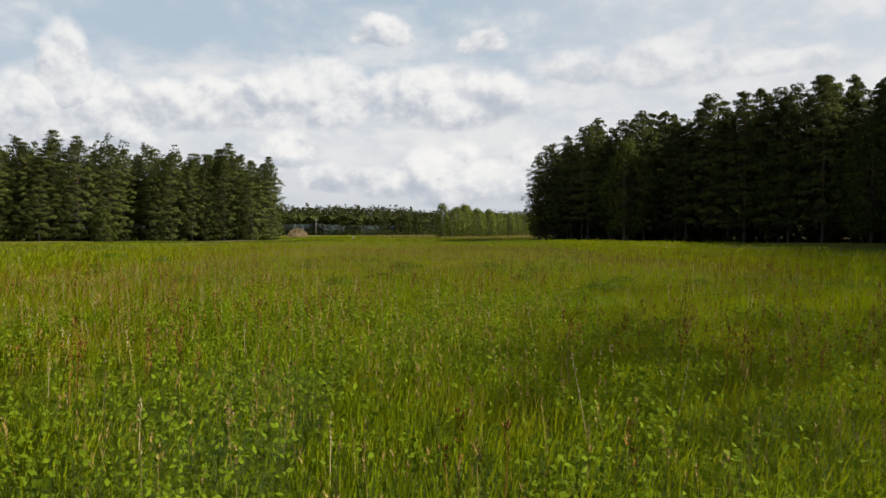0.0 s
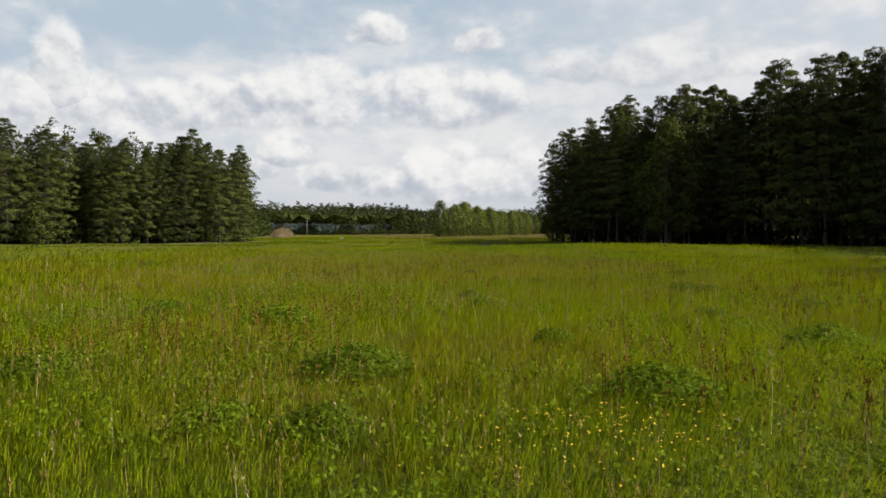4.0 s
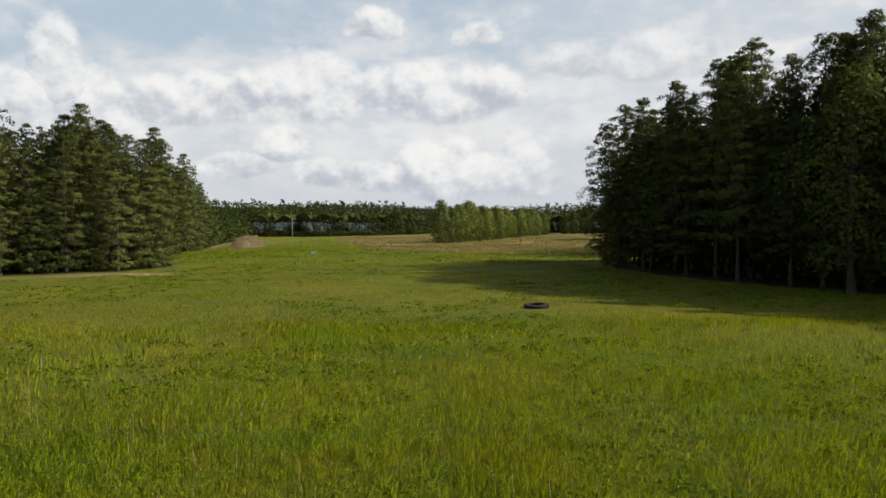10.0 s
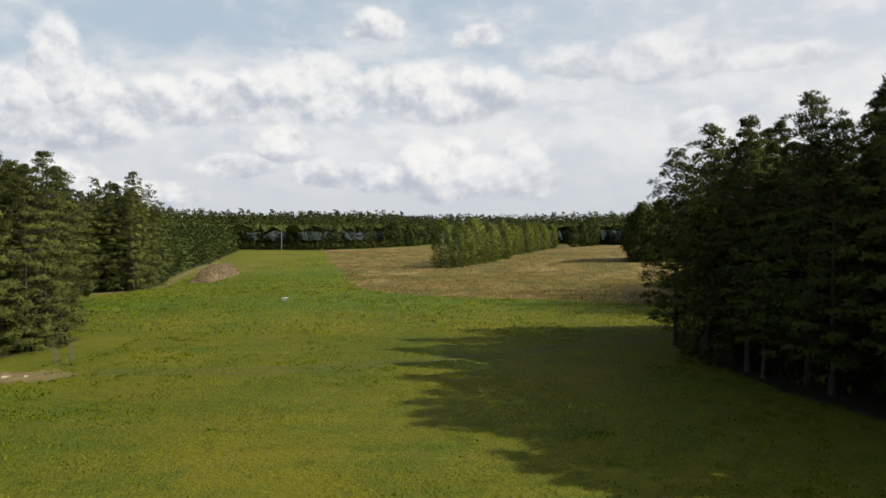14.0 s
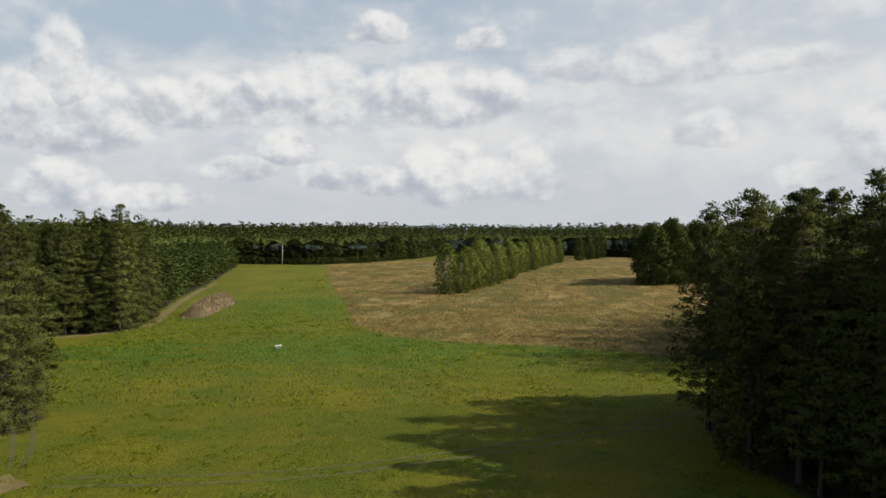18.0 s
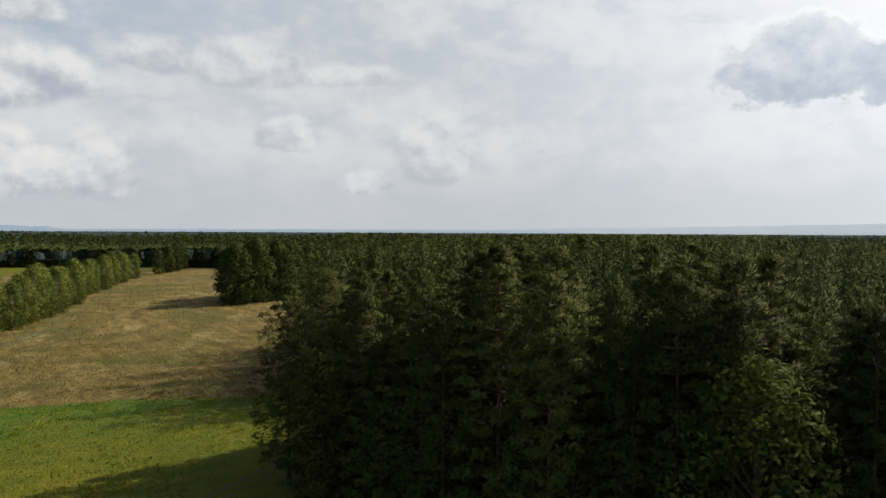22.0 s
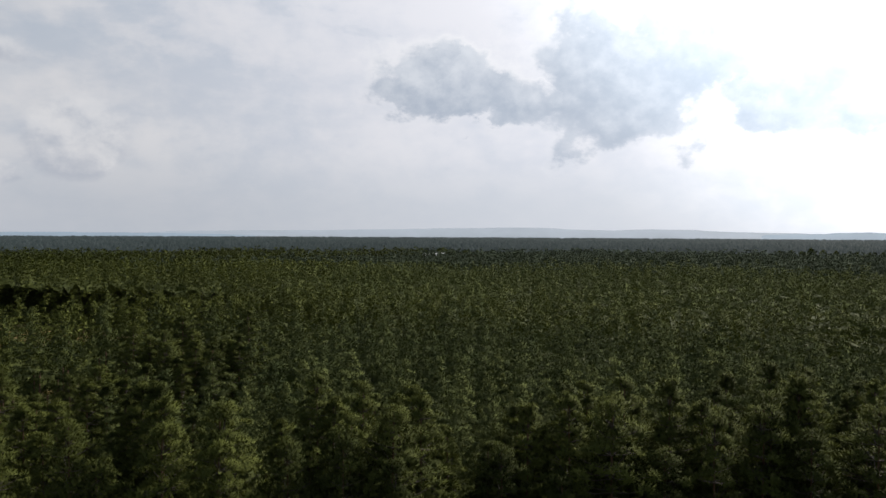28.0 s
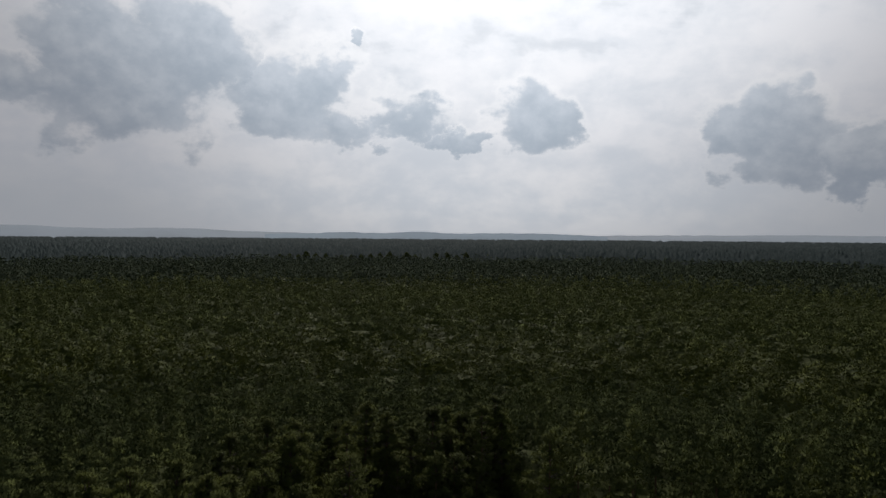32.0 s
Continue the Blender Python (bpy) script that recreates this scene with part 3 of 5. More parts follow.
def to_edge(poly, x, y):
    best = np.full(np.shape(x), 1e9)
    for p, q in zip(poly, np.roll(poly, -1, 0)):
        d = q - p
        t = np.clip(((x - p[0]) * d[0] + (y - p[1]) * d[1]) / (d @ d), 0, 1)
        best = np.minimum(best, np.hypot(x - p[0] - t * d[0], y - p[1] - t * d[1]))
    return best


def gz(x, y):
    """The lie of the land."""
    x, y = np.asarray(x, float), np.asarray(y, float)
    swell = 0.5 * np.exp(-((y - 86) / 14) ** 2) * np.clip((x + 2) / 16, 0, 1)
    return swell + 0.10 * np.sin(x * 0.11 + 0.7) * np.sin(y * 0.085 + 0.3) + 0.05 * np.sin(x * 0.31 + y * 0.23) + 0.03 * np.sin(y * 0.6 - x * 0.4)


def lines(core_lo, core_hi, step, far):
    out = [np.arange(core_lo, core_hi + 0.01, step)]
    d, s = core_hi, step
    up = []
    while d < far:
        s *= 1.35
        d += s
        up.append(d)
    down, d, s = [], core_lo, step
    while d > -far:
        s *= 1.35
        d -= s
        down.append(d)
    return np.concatenate((np.array(down[::-1]), out[0], np.array(up)))


def build_ground():
    xs, ys = lines(-130, 170, 2.5, 6500), lines(-20, 620, 2.5, 6500)
    gx, gy = np.meshgrid(xs, ys)
    x, y = gx.ravel(), gy.ravel()
    nx = len(xs)
    i = (np.arange(len(ys) - 1)[:, None] * nx + np.arange(nx - 1)[None, :]).ravel()
    tris = np.concatenate((np.column_stack((i, i + 1, i + 1 + nx)), np.column_stack((i, i + 1 + nx, i + nx))))
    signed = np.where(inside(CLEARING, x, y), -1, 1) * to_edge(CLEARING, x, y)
    fallow = np.where(inside(FALLOW, x, y), 1, -1) * to_edge(FALLOW, x, y)
    lush = np.exp(-((y - 200 - 0.1 * x) / 14) ** 2) * (x > -60) + np.exp(-(((x + 30) / 22) ** 2 + ((y - 255) / 30) ** 2)) + np.exp(-((x + 3) / 9) ** 2 - ((y - 12) / 20) ** 2) * 0.8
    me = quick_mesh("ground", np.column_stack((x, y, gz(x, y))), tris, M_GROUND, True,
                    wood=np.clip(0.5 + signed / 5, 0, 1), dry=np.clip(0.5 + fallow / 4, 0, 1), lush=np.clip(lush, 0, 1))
    tagged(new("ground", me), "rough green meadow and straw-coloured fallow on flat land", "ground", kind="structure")


build_ground()


def strip(name, points, width, mat, label, rng, lift=0.02):
    """A worn strip draped on the ground with frayed sides."""
    p = np.array(points, float)
    s = np.concatenate(((0,), np.cumsum(np.linalg.norm(np.diff(p, axis=0), axis=1))))
    q = np.arange(0, s[-1], 0.5)
    c = np.column_stack((np.interp(q, s, p[:, 0]), np.interp(q, s, p[:, 1])))
    c = np.column_stack([np.convolve(np.pad(c[:, k], 6, "edge"), np.ones(13) / 13, "valid") for k in (0, 1)])
    way = unit(np.gradient(c, axis=0))
    nor = np.column_stack((-way[:, 1], way[:, 0]))
    taper = np.clip(np.minimum(np.arange(len(c)), np.arange(len(c))[::-1]) / 6, 0.05, 1)
    a = c + nor * (width * 0.5 * taper * rng.uniform(0.6, 1.25, len(c)))[:, None]
    b = c - nor * (width * 0.5 * taper * rng.uniform(0.6, 1.25, len(c)))[:, None]
    v = np.concatenate([np.column_stack((w, gz(w[:, 0], w[:, 1]) + lift)) for w in (a, b)])
    k = len(c)
    i = np.arange(k - 1)
    f = np.concatenate((np.column_stack((i, i + k, i + k + 1)), np.column_stack((i, i + k + 1, i + 1))))
    return tagged(new(name, quick_mesh(name, v, f, mat, True)), label, "track", kind="structure")


strip("earth_track", ((-60, 135), (-50, 138), (-44, 140.5), (-37, 142.2), (-29, 144.2)), 4.6, M_EARTH, "trodden brown earth track along the wood", RNG)
strip("sand_patch", ((-38.5, 142.0), (-35, 142.8), (-31.5, 143.8)), 0.9, M_SAND, "bare pale sand on the track", RNG, 0.035)
strip("earth_margin", ((-66, 206.5), (-58, 214.5), (-55.5, 221), (-56, 228), (-60, 241), (-66, 267), (-72, 297), (-77, 327)), 1.9, M_EARTH, "bare brown earth margin along the young pines", RNG)
for off in (0.0, 1.7):
    strip("wheel_rut", ((-17 + off, 226), (-7 + off, 246), (10 + off, 285), (24 + off, 335), (40 + off, 395), (53 + off, 450)), 0.8, M_RUT, "wheel rut worn through the fallow field", RNG)
    strip("wheel_rut", ((-53 + off, 180), (-51.5 + off, 175), (-42 + off, 161), (-37 + off, 153), (-33 + off * 0.6, 146 - off * 0.3)), 0.5, M_RUT, "wheel rut worn into the meadow grass", RNG)
    strip("wheel_rut", ((-31, 143.5 + off), (-20, 143.5 + off), (-7, 146.5 + off), (4, 151 + off), (16, 157 + off), (26, 164 + off)), 0.45, M_RUT, "wheel rut worn into the meadow grass", RNG)


# ---- woods ----
def forest_points(spacing, lo, hi, rng, centre=(0, 95), az=(-62, 150)):
    n = int(hi / spacing) + 1
    g = np.arange(-n, n + 1) * spacing
    x, y = np.meshgrid(g, g)
    x = x.ravel() + rng.uniform(-0.45, 0.45, x.size) * spacing + centre[0]
    y = y.ravel() + rng.uniform(-0.45, 0.45, y.size) * spacing + centre[1]
    d = np.hypot(x - centre[0], y - centre[1])
    a = np.degrees(np.arctan2(x - centre[0], y - centre[1]))
    ok = (d >= lo) & (d < hi) & (((a > az[0]) & (a < az[1])) | (d < 150) | ((d < 250) & (a < 0) & (a > -105)))
    x, y = x[ok], y[ok]
    ok = ~inside(CLEARING, x, y)
    return x[ok], y[ok]


def tree_height(x, y, rng):
    h = 19.0 + 1.6 * np.sin(x * 0.035 + 1.0) * np.sin(y * 0.03) + rng.normal(0, 1.7, len(x))
    e = to_edge(CLEARING, x, y)
    h += 1.6 * ((x > 18) & (x < 75) & (y > 30) & (y < 185)) + 3.0 * ((x > 140) & (x < 230) & (y > 215) & (y < 420)) + 2.0 * ((x > 70) & (x < 150) & (y > 170) & (y < 230))
    h += 1.8 * ((x > 28) & (x < 62) & (y > 176) & (y < 238))
    h += 1.8 * ((x > 28) & (x < 48) & (y > 120) & (y < 143))
    h -= 0.9 * ((x > 18) & (x < 75) & (y > 132) & (y < 176))
    h += 1.6 * ((x > 40) & (x < 80) & (y > 55) & (y < 112))
    h = np.where((x < -55) & (y > 250) & (y < 445) & (e < 26), 12.0 + rng.normal(0, 0.8, len(x)), h)
    h -= 1.5 * ((x < -36) & (y > 100) & (y < 180))
    return np.clip(h, 9, 23.4) - 1.0 * (e < 3)


def stamp(bases, x, y, h, rng, wide=(0.85, 1.25)):
    """Copies of light trees joined into one set of arrays."""
    vs, fs, ts, ns, n = [], [], [], [], 0
    pick = rng.integers(0, len(bases), len(x))
    for k, (v, f, t, nor) in enumerate(bases):
        m = np.flatnonzero(pick == k)
        if not len(m):
            continue
        a = rng.uniform(0, 6.283, len(m))[:, None]
        c, d = np.cos(a), np.sin(a)
        s = (h[m] / 19.0)[:, None]
        w = rng.uniform(*wide, len(m))[:, None]
        vx = (v[None, :, 0] * c - v[None, :, 1] * d) * w + x[m][:, None]
        vy = (v[None, :, 0] * d + v[None, :, 1] * c) * w + y[m][:, None]
        vs.append(np.stack((vx, vy, v[None, :, 2] * s), 2).reshape(-1, 3))
        ns.append(np.stack((nor[None, :, 0] * c - nor[None, :, 1] * d, nor[None, :, 0] * d + nor[None, :, 1] * c, np.broadcast_to(nor[None, :, 2], vx.shape)), 2).reshape(-1, 3))
        fs.append((f[None] + (n + np.arange(len(m)) * len(v))[:, None, None]).reshape(-1, 3))
        ts.append(np.clip(t[None] * 0.5 + 0.5 * rng.uniform(0, 1, len(m))[:, None] ** 1.2, 0, 0.92).ravel())
        n += len(m) * len(v)
    return np.concatenate(vs), np.concatenate(fs), np.concatenate(ts), np.concatenate(ns)


def build_woods():
    rng = np.random.default_rng(11)
    # near woods: single trees along two stretches of the edge, the rest joined
    x, y = forest_points(3.4, 0, 150, rng)
    h = tree_height(x, y, rng)
    # landmarks of the skyline, and trees out of view that shade the meadow's start
    marks = np.array(((21.6, 157, 19.6), (22.6, 151, 21.0), (27.0, 153, 20.6), (25.0, 139, 21.4), (28.6, 128.5, 23.0), (22.8, 144, 20.4), (34, 119, 22.8), (37.5, 124, 23.0), (41.5, 107, 23.4), (46, 118, 22.6),
                      (31.4, 121, 21.7), (-51.5, 160, 21.2), (-56.6, 145, 18.9), (-39.8, 159, 17.9), (-41.5, 149, 17.2), (44, 101, 22.4), (58.8, 137.5, 21.2), (22.8, 3.6, 16.4), (23.4, 5.6, 17.0), (24.0, 7.4, 16.4), (27, 5.5, 18.5), (28, 9, 19), (27.5, 2, 18), (26.5, 131.5, 21.8), (28.6, 134, 22.6), (30.4, 137, 23.0)))
    far = np.min(np.hypot(x[:, None] - marks[None, :, 0], y[:, None] - marks[None, :, 1]), 1) > 2.0
    x, y, h = np.concatenate((marks[:, 0], x[far])), np.concatenate((marks[:, 1], y[far])), np.concatenate((marks[:, 2], h[far]))
    e = to_edge(CLEARING, x, y)
    right = (x > 15) & (x < 72) & (y > 72) & (y < 178) & (e < 15)
    left = (x < -30) & (x > -110) & (y > 118) & (y < 242) & (e < 9)
    single = np.flatnonzero(right | left)
    single = single[np.argsort(e[single] + (x[single] < 0) * 3)][:290]
    kinds = [
        (make_pine(19.0, 0.46, 2.15, 17, 8, 1, "tall Scots pine with a bare orange trunk in the wood"), "wood"),
        (make_pine(19.0, 0.50, 1.9, 16, 7, 2, "tall Scots pine with a narrow crown in the wood"), "wood"),
        (make_pine(19.0, 0.42, 2.45, 17, 9, 3, "broad-crowned Scots pine in the dense wood"), "wood"),
        (make_pine(19.0, 0.03, 3.9, 24, 11, 4, "Scots pine at the wood's edge, branched almost to the ground", 0.8, 1.05), "west"),
        (make_pine(19.0, 0.08, 3.5, 22, 10, 5, "bushy Scots pine standing at the edge of the meadow", 0.7, 1.1), "west"),
        (make_pine(19.0, 0.13, 3.9, 22, 11, 6, "old Scots pine, long limbs reaching over the grass", 0.85, 1.0), "east"),
        (make_pine(19.0, 0.20, 3.2, 20, 10, 7, "Scots pine leaning out of the shaded wood's edge", 0.8, 1.0), "east"),
    ]
    used = set()
    for i in single:
        side = "west" if x[i] < 0 else "east" if e[i] < 4.5 else "wood"
        pool = [k for k, (_, where) in enumerate(kinds) if where == side]
        k = pool[rng.integers(len(pool))]
        s = h[i] / 19.0
        m = pose(x[i], y[i], float(gz(x[i], y[i])), 0, 0, rng.uniform(0, 360))
        if k in used:
            ob = copy_thing(kinds[k][0], m)
        else:
            ob = kinds[k][0]
            ob.matrix_basis = m
            used.add(k)
        wide = s * rng.uniform(0.85, 1.15)
        ob.scale = (wide, wide, s)
    rest = np.ones(len(x), bool)
    rest[single] = False
    firsts = [simple_tree(19, 0.52, 2.0, 12, 6, 14, 3, 0.28, 0.09, s) for s in (51, 52, 53, 54)]
    nears = [simple_tree(19, 0.56, 2.0, 11, 4, 9, 3, 0.32, 0.12, s, 0.75, 1.1) for s in (21, 22, 23, 26, 30)]
    mids = [simple_tree(19, 0.62, 1.9, 8, 2, 6, 3, 0.40, 0.18, s) for s in (27, 28, 29)]
    fulls = [simple_tree(19, 0.06, 2.9, 18, 4, 10, 3, 0.36, 0.13, s, 0.8, 1.1) for s in (24, 25, 36)]
    lows = [simple_tree(19, 0.62, 2.2, 7, 2, 3, 3, 0.50, 0.30, s) for s in (31, 32, 33)]
    low_fulls = [simple_tree(19, 0.0, 2.6, 14, 3, 5, 3, 0.55, 0.30, s, 0.8, 1.1) for s in (34, 35, 37)]
    tiny = [simple_tree(19, 0.68, 2.4, 3, 2, 2, 3, 0.8, 0.7, s) for s in (41, 42, 43)]

    def wood(name, bases, x, y, h, label, mat=M_NEEDLE):
        v, f, t, nor = stamp(bases, x, y, h, rng)
        tagged(new(name, quick_mesh(name, v, f, mat, True, nor, tint=t)), label, "forest", kind="stuff")

    close = (np.hypot(x, y - 95) < 112) & (x > 10) & (y > 30)
    first = close & (np.hypot(x, y - 95) < 66)
    a = rest & (e >= 6) & first
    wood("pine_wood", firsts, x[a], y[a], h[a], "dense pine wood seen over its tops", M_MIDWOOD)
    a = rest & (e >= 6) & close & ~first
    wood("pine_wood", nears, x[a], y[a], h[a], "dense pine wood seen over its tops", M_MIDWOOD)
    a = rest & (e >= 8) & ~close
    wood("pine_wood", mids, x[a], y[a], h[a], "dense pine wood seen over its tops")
    a = rest & (e < 8) & ~(close & (e >= 6))
    wood("wood_edge", fulls, x[a], y[a], h[a], "pines branched to the ground along the edge of the wood")
    x1, y1 = forest_points(4.4, 150, 340, rng)
    h1, e1 = tree_height(x1, y1, rng), to_edge(CLEARING, x1, y1)
    young = (x1 < -55) & (y1 > 250) & (y1 < 445) & (e1 < 26)
    for a, mat in (((e1 >= 9) & ~young & (y1 > 250), M_NEEDLE), ((e1 >= 9) & ~young & (y1 <= 250), M_MIDWOOD)):
        wood("pine_wood", lows, x1[a], y1[a], h1[a], "dense pine wood in the middle distance", mat)
    a = (e1 < 9) & ~young
    wood("wood_edge", fulls, x1[a], y1[a], h1[a], "pines branched to the ground along the edge of the wood")
    # a made-up sheet, dark for the shade below, closes the view into the wood
    g = np.arange(-640, 641, 3.2)
    cx, cy = np.meshgrid(g, g + 95)
    cx, cy = cx + rng.uniform(-0.9, 0.9, cx.shape), cy + rng.uniform(-0.9, 0.9, cy.shape)
    n = len(g)
    ce = to_edge(CLEARING, cx, cy)
    top = tree_height(cx.ravel(), cy.ravel(), np.random.default_rng(3)).reshape(cx.shape)
    cz = top * 0.62 + rng.uniform(-1.2, 0.8, cx.shape)
    ok = (~inside(CLEARING, cx, cy)) & (ce > 5.0) & (np.hypot(cx, cy - 95) < 640)
    turn = np.degrees(np.arctan2(cx, cy - 95))
    ok &= ((turn > -62) & (turn < 150)) | (np.hypot(cx, cy - 95) < 148)
    q = ok[:-1, :-1] & ok[1:, :-1] & ok[:-1, 1:] & ok[1:, 1:]
    i = (np.arange(n - 1)[:, None] * n + np.arange(n - 1)[None])[q]
    f = np.concatenate((np.column_stack((i, i + 1, i + 1 + n)), np.column_stack((i, i + 1 + n, i + n))))
    keep, back = np.unique(f, return_inverse=True)
    v = np.column_stack((cx.ravel(), cy.ravel(), cz.ravel()))[keep]
    tagged(new("lower_crowns", quick_mesh("lower_crowns", v, back.reshape(-1, 3), M_NEEDLE, False, tint=rng.uniform(0, 0.5, len(v)))), "closed dark fill sheet standing in for shaded lower crowns in the pine wood", "forest", kind="stuff")
    # undergrowth along the edges of the wood
    ux, uy = rng.uniform(-190, 210, 90000), rng.uniform(-60, 640, 90000)
    ue = to_edge(CLEARING, ux, uy)
    ok = ~inside(CLEARING, ux, uy) & (ue > 0.8) & (ue < 13) & (rng.uniform(0, 1, len(ux)) < 1.15 - ue / 16)
    ux, uy = ux[ok], uy[ok]
    n = len(ux)
    c = np.column_stack((np.repeat(ux, 5), np.repeat(uy, 5), np.zeros(n * 5))) + np.column_stack((rng.normal(0, 0.7, (n * 5, 2)), rng.uniform(0.1, 3.6, n * 5) * np.repeat(rng.uniform(0.4, 1.2, n), 5)))
    v, f, t, nor = spikes(c, np.tile((0, 0, 1.0), (len(c), 1)), 6, 0.8, 0.4, rng, 1.0, 0.3)
    tagged(new("undergrowth", quick_mesh("undergrowth", v, f, M_NEEDLE, True, nor, tint=t * 0.8)), "dark bushy undergrowth along the edge of the wood", "undergrowth", kind="stuff")
    # trunks along the near edges
    near = [(x, y, h, rest & (e < 12))]
    pieces = []
    for px, py, ph, m in near:
        for i in np.flatnonzero(m):
            pieces.append(tube(((px[i], py[i], -0.1), (px[i] + rng.normal(0, 0.2), py[i] + rng.normal(0, 0.2), ph[i] * 0.7)), (0.16, 0.09), 5))
    v, f = joined(pieces)
    tagged(new("pine_trunks", quick_mesh("pine_trunks", v, f, M_BARK, True)), "bare pine trunks standing inside the wood", "trunks", kind="stuff")
    x2, y2 = forest_points(4.9, 340, 640, rng)
    turn2 = np.degrees(np.arctan2(x2, y2 - 95))
    open2 = ~((np.abs(turn2 - 61.5) < 2.6) & (np.hypot(x2, y2 - 95) > 590))
    x2, y2 = x2[open2], y2[open2]
    h2, e2 = tree_height(x2, y2, rng), to_edge(CLEARING, x2, y2)
    young2 = (x2 < -55) & (y2 > 250) & (y2 < 445) & (e2 < 26)
    a = (e2 < 14) & ~young2
    wood("wood_edge", low_fulls, x2[a], y2[a], h2[a], "far pines along the end of the fields")
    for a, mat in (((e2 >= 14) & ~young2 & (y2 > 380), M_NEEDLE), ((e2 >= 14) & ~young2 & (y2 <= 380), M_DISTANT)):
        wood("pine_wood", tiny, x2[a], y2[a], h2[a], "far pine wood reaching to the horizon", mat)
    yx, yy, yh = np.concatenate((x1[young], x2[young2])), np.concatenate((y1[young], y2[young2])), np.concatenate((h1[young], h2[young2]))
    wood("young_pine_wood", low_fulls, yx, yy, yh, "young pine plantation beside the green strip", M_NEEDLE_YOUNG)
    # the far woods thin out with distance
    r = 640 * np.exp(rng.uniform(0, math.log(4700 / 640), 36000))
    t = np.radians(rng.uniform(-62, 152, len(r)))
    r = np.concatenate((r, 235 * np.exp(rng.uniform(0, math.log(20), 9000))))
    t = np.concatenate((t, np.radians(rng.uniform(150, 300, 9000))))
    keep = ~((np.abs(np.degrees(t) - 61.5) < 2.6) & (r < 830))
    r, t = r[keep], t[keep]
    cone = np.array([(math.cos(k * 1.2566), math.sin(k * 1.2566), 0.5) for k in range(5)] + [(0, 0, 19.0)])
    cf = np.array([(k, (k + 1) % 5, 5) for k in range(5)])
    s = (2.6 + r / 110)[:, None]
    px, py = r * np.sin(t), 95 + r * np.cos(t)
    hh = 1 + rng.normal(0, 0.04, len(r))
    v = np.stack((cone[None, :, 0] * s * rng.uniform(0.7, 1.3, (len(r), 1)) + px[:, None], cone[None, :, 1] * s + py[:, None], cone[None, :, 2] * hh[:, None]), 2).reshape(-1, 3)
    f = (cf[None] + (np.arange(len(r)) * 6)[:, None, None]).reshape(-1, 3)
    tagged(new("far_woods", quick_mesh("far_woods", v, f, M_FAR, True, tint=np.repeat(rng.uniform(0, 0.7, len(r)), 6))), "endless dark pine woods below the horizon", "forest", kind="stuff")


build_woods()


def plant(kind, spots, rng, size=(0.9, 1.1)):
    """Sets out copies of one tree; spots give x, y and a scale."""
    first = True
    for x, y, s in spots:
        m = pose(x, y, float(gz(x, y)) - 0.05, 0, 0, rng.uniform(0, 360))
        ob = kind if first else copy_thing(kind, m)
        ob.matrix_basis = m
        first = False
        ob.scale = (s * rng.uniform(*size), s * rng.uniform(*size), s)


TREES = np.random.default_rng(5)
birch = make_broadleaf("birch_tree", 13.5, 0.02, 3.3, 60, 70, 0.40, 61, "slim birch in a dense row across the fallow field", M_BIRCH, M_BARK_BIRCH, "birch row", True)
row = []
for i in range(15):
    u = i / 14
    gap = 2.5 if u > 0.36 else 0.0
    row.append((0.5 + 53 * u + TREES.normal(0, 1.2), 287 + 165 * u ** 1.05 + gap * 3, TREES.uniform(0.88, 1.08)))
    row.append((4.0 + 53 * u + TREES.normal(0, 1.2), 290 + 165 * u ** 1.05 + gap * 3, TREES.uniform(0.80, 1.02)))
plant(birch, row, TREES)
oak = make_broadleaf("oak_tree", 20.0, 0.03, 6.4, 80, 70, 0.62, 62, "tall dark oak in the grove at the field's edge", M_OAK, M_BARK_OAK, "oaks of the grove")
plant(oak, ((66, 318, 1.0), (74, 322, 1.08), (83, 327, 1.05), (91, 332, 1.02), (99, 336, 1.0), (78, 338, 1.05), (90, 345, 1.0), (70, 332, 0.95)), TREES)
far_oak = make_broadleaf("broadleaf_tree", 15.0, 0.05, 4.2, 46, 50, 0.6, 63, "round broadleaf tree at the far end of the fallow", M_OAK, M_BARK_OAK, "trees at the far field end")
plant(far_oak, ((58, 484, 0.75), (64, 486, 0.8), (78, 496, 0.9), (86, 508, 1.0), (93, 524, 1.15), (100, 540, 1.2), (-28, 505, 1.1), (-20, 520, 1.0)), TREES)
row_oak = make_broadleaf("broadleaf_tree", 22.0, 0.3, 5.2, 40, 40, 0.9, 67, "tall dark broadleaf tree in a far row above the pines", M_OAK, M_BARK_OAK, "far tree row")
plant(row_oak, [(690 * math.sin(radians(a)), 95 + 690 * math.cos(radians(a)), TREES.uniform(0.92, 1.08))
                for a in (87.2, 88.0, 88.7, 89.3, 90.1, 90.9, 92.2, 93.0, 93.8, 94.6, 95.4, 96.2, 97.6, 98.3, 100.1, 101.0, 101.8, 102.6)], TREES)
wood_oak = make_broadleaf("oak_tree", 18.0, 0.15, 4.6, 60, 110, 0.30, 64, "leafy oak among the pines at the wood's edge", M_OAK_LIT, M_BARK_OAK, "oaks in the wood")
plant(wood_oak, ((30.5, 115.5, 1.0), (52, 84, 0.85), (48, 100, 0.9)), TREES)
edge_birch = make_broadleaf("birch_tree", 16.0, 0.10, 2.5, 64, 70, 0.34, 65, "yellowing birch at the corner of the wood", M_BIRCH_OLD, M_BARK_OAK, "birches at the wood's edge", True)
plant(edge_birch, ((20.6, 147, 0.90), (53, 95, 1.12), (49.7, 108, 1.12)), TREES)
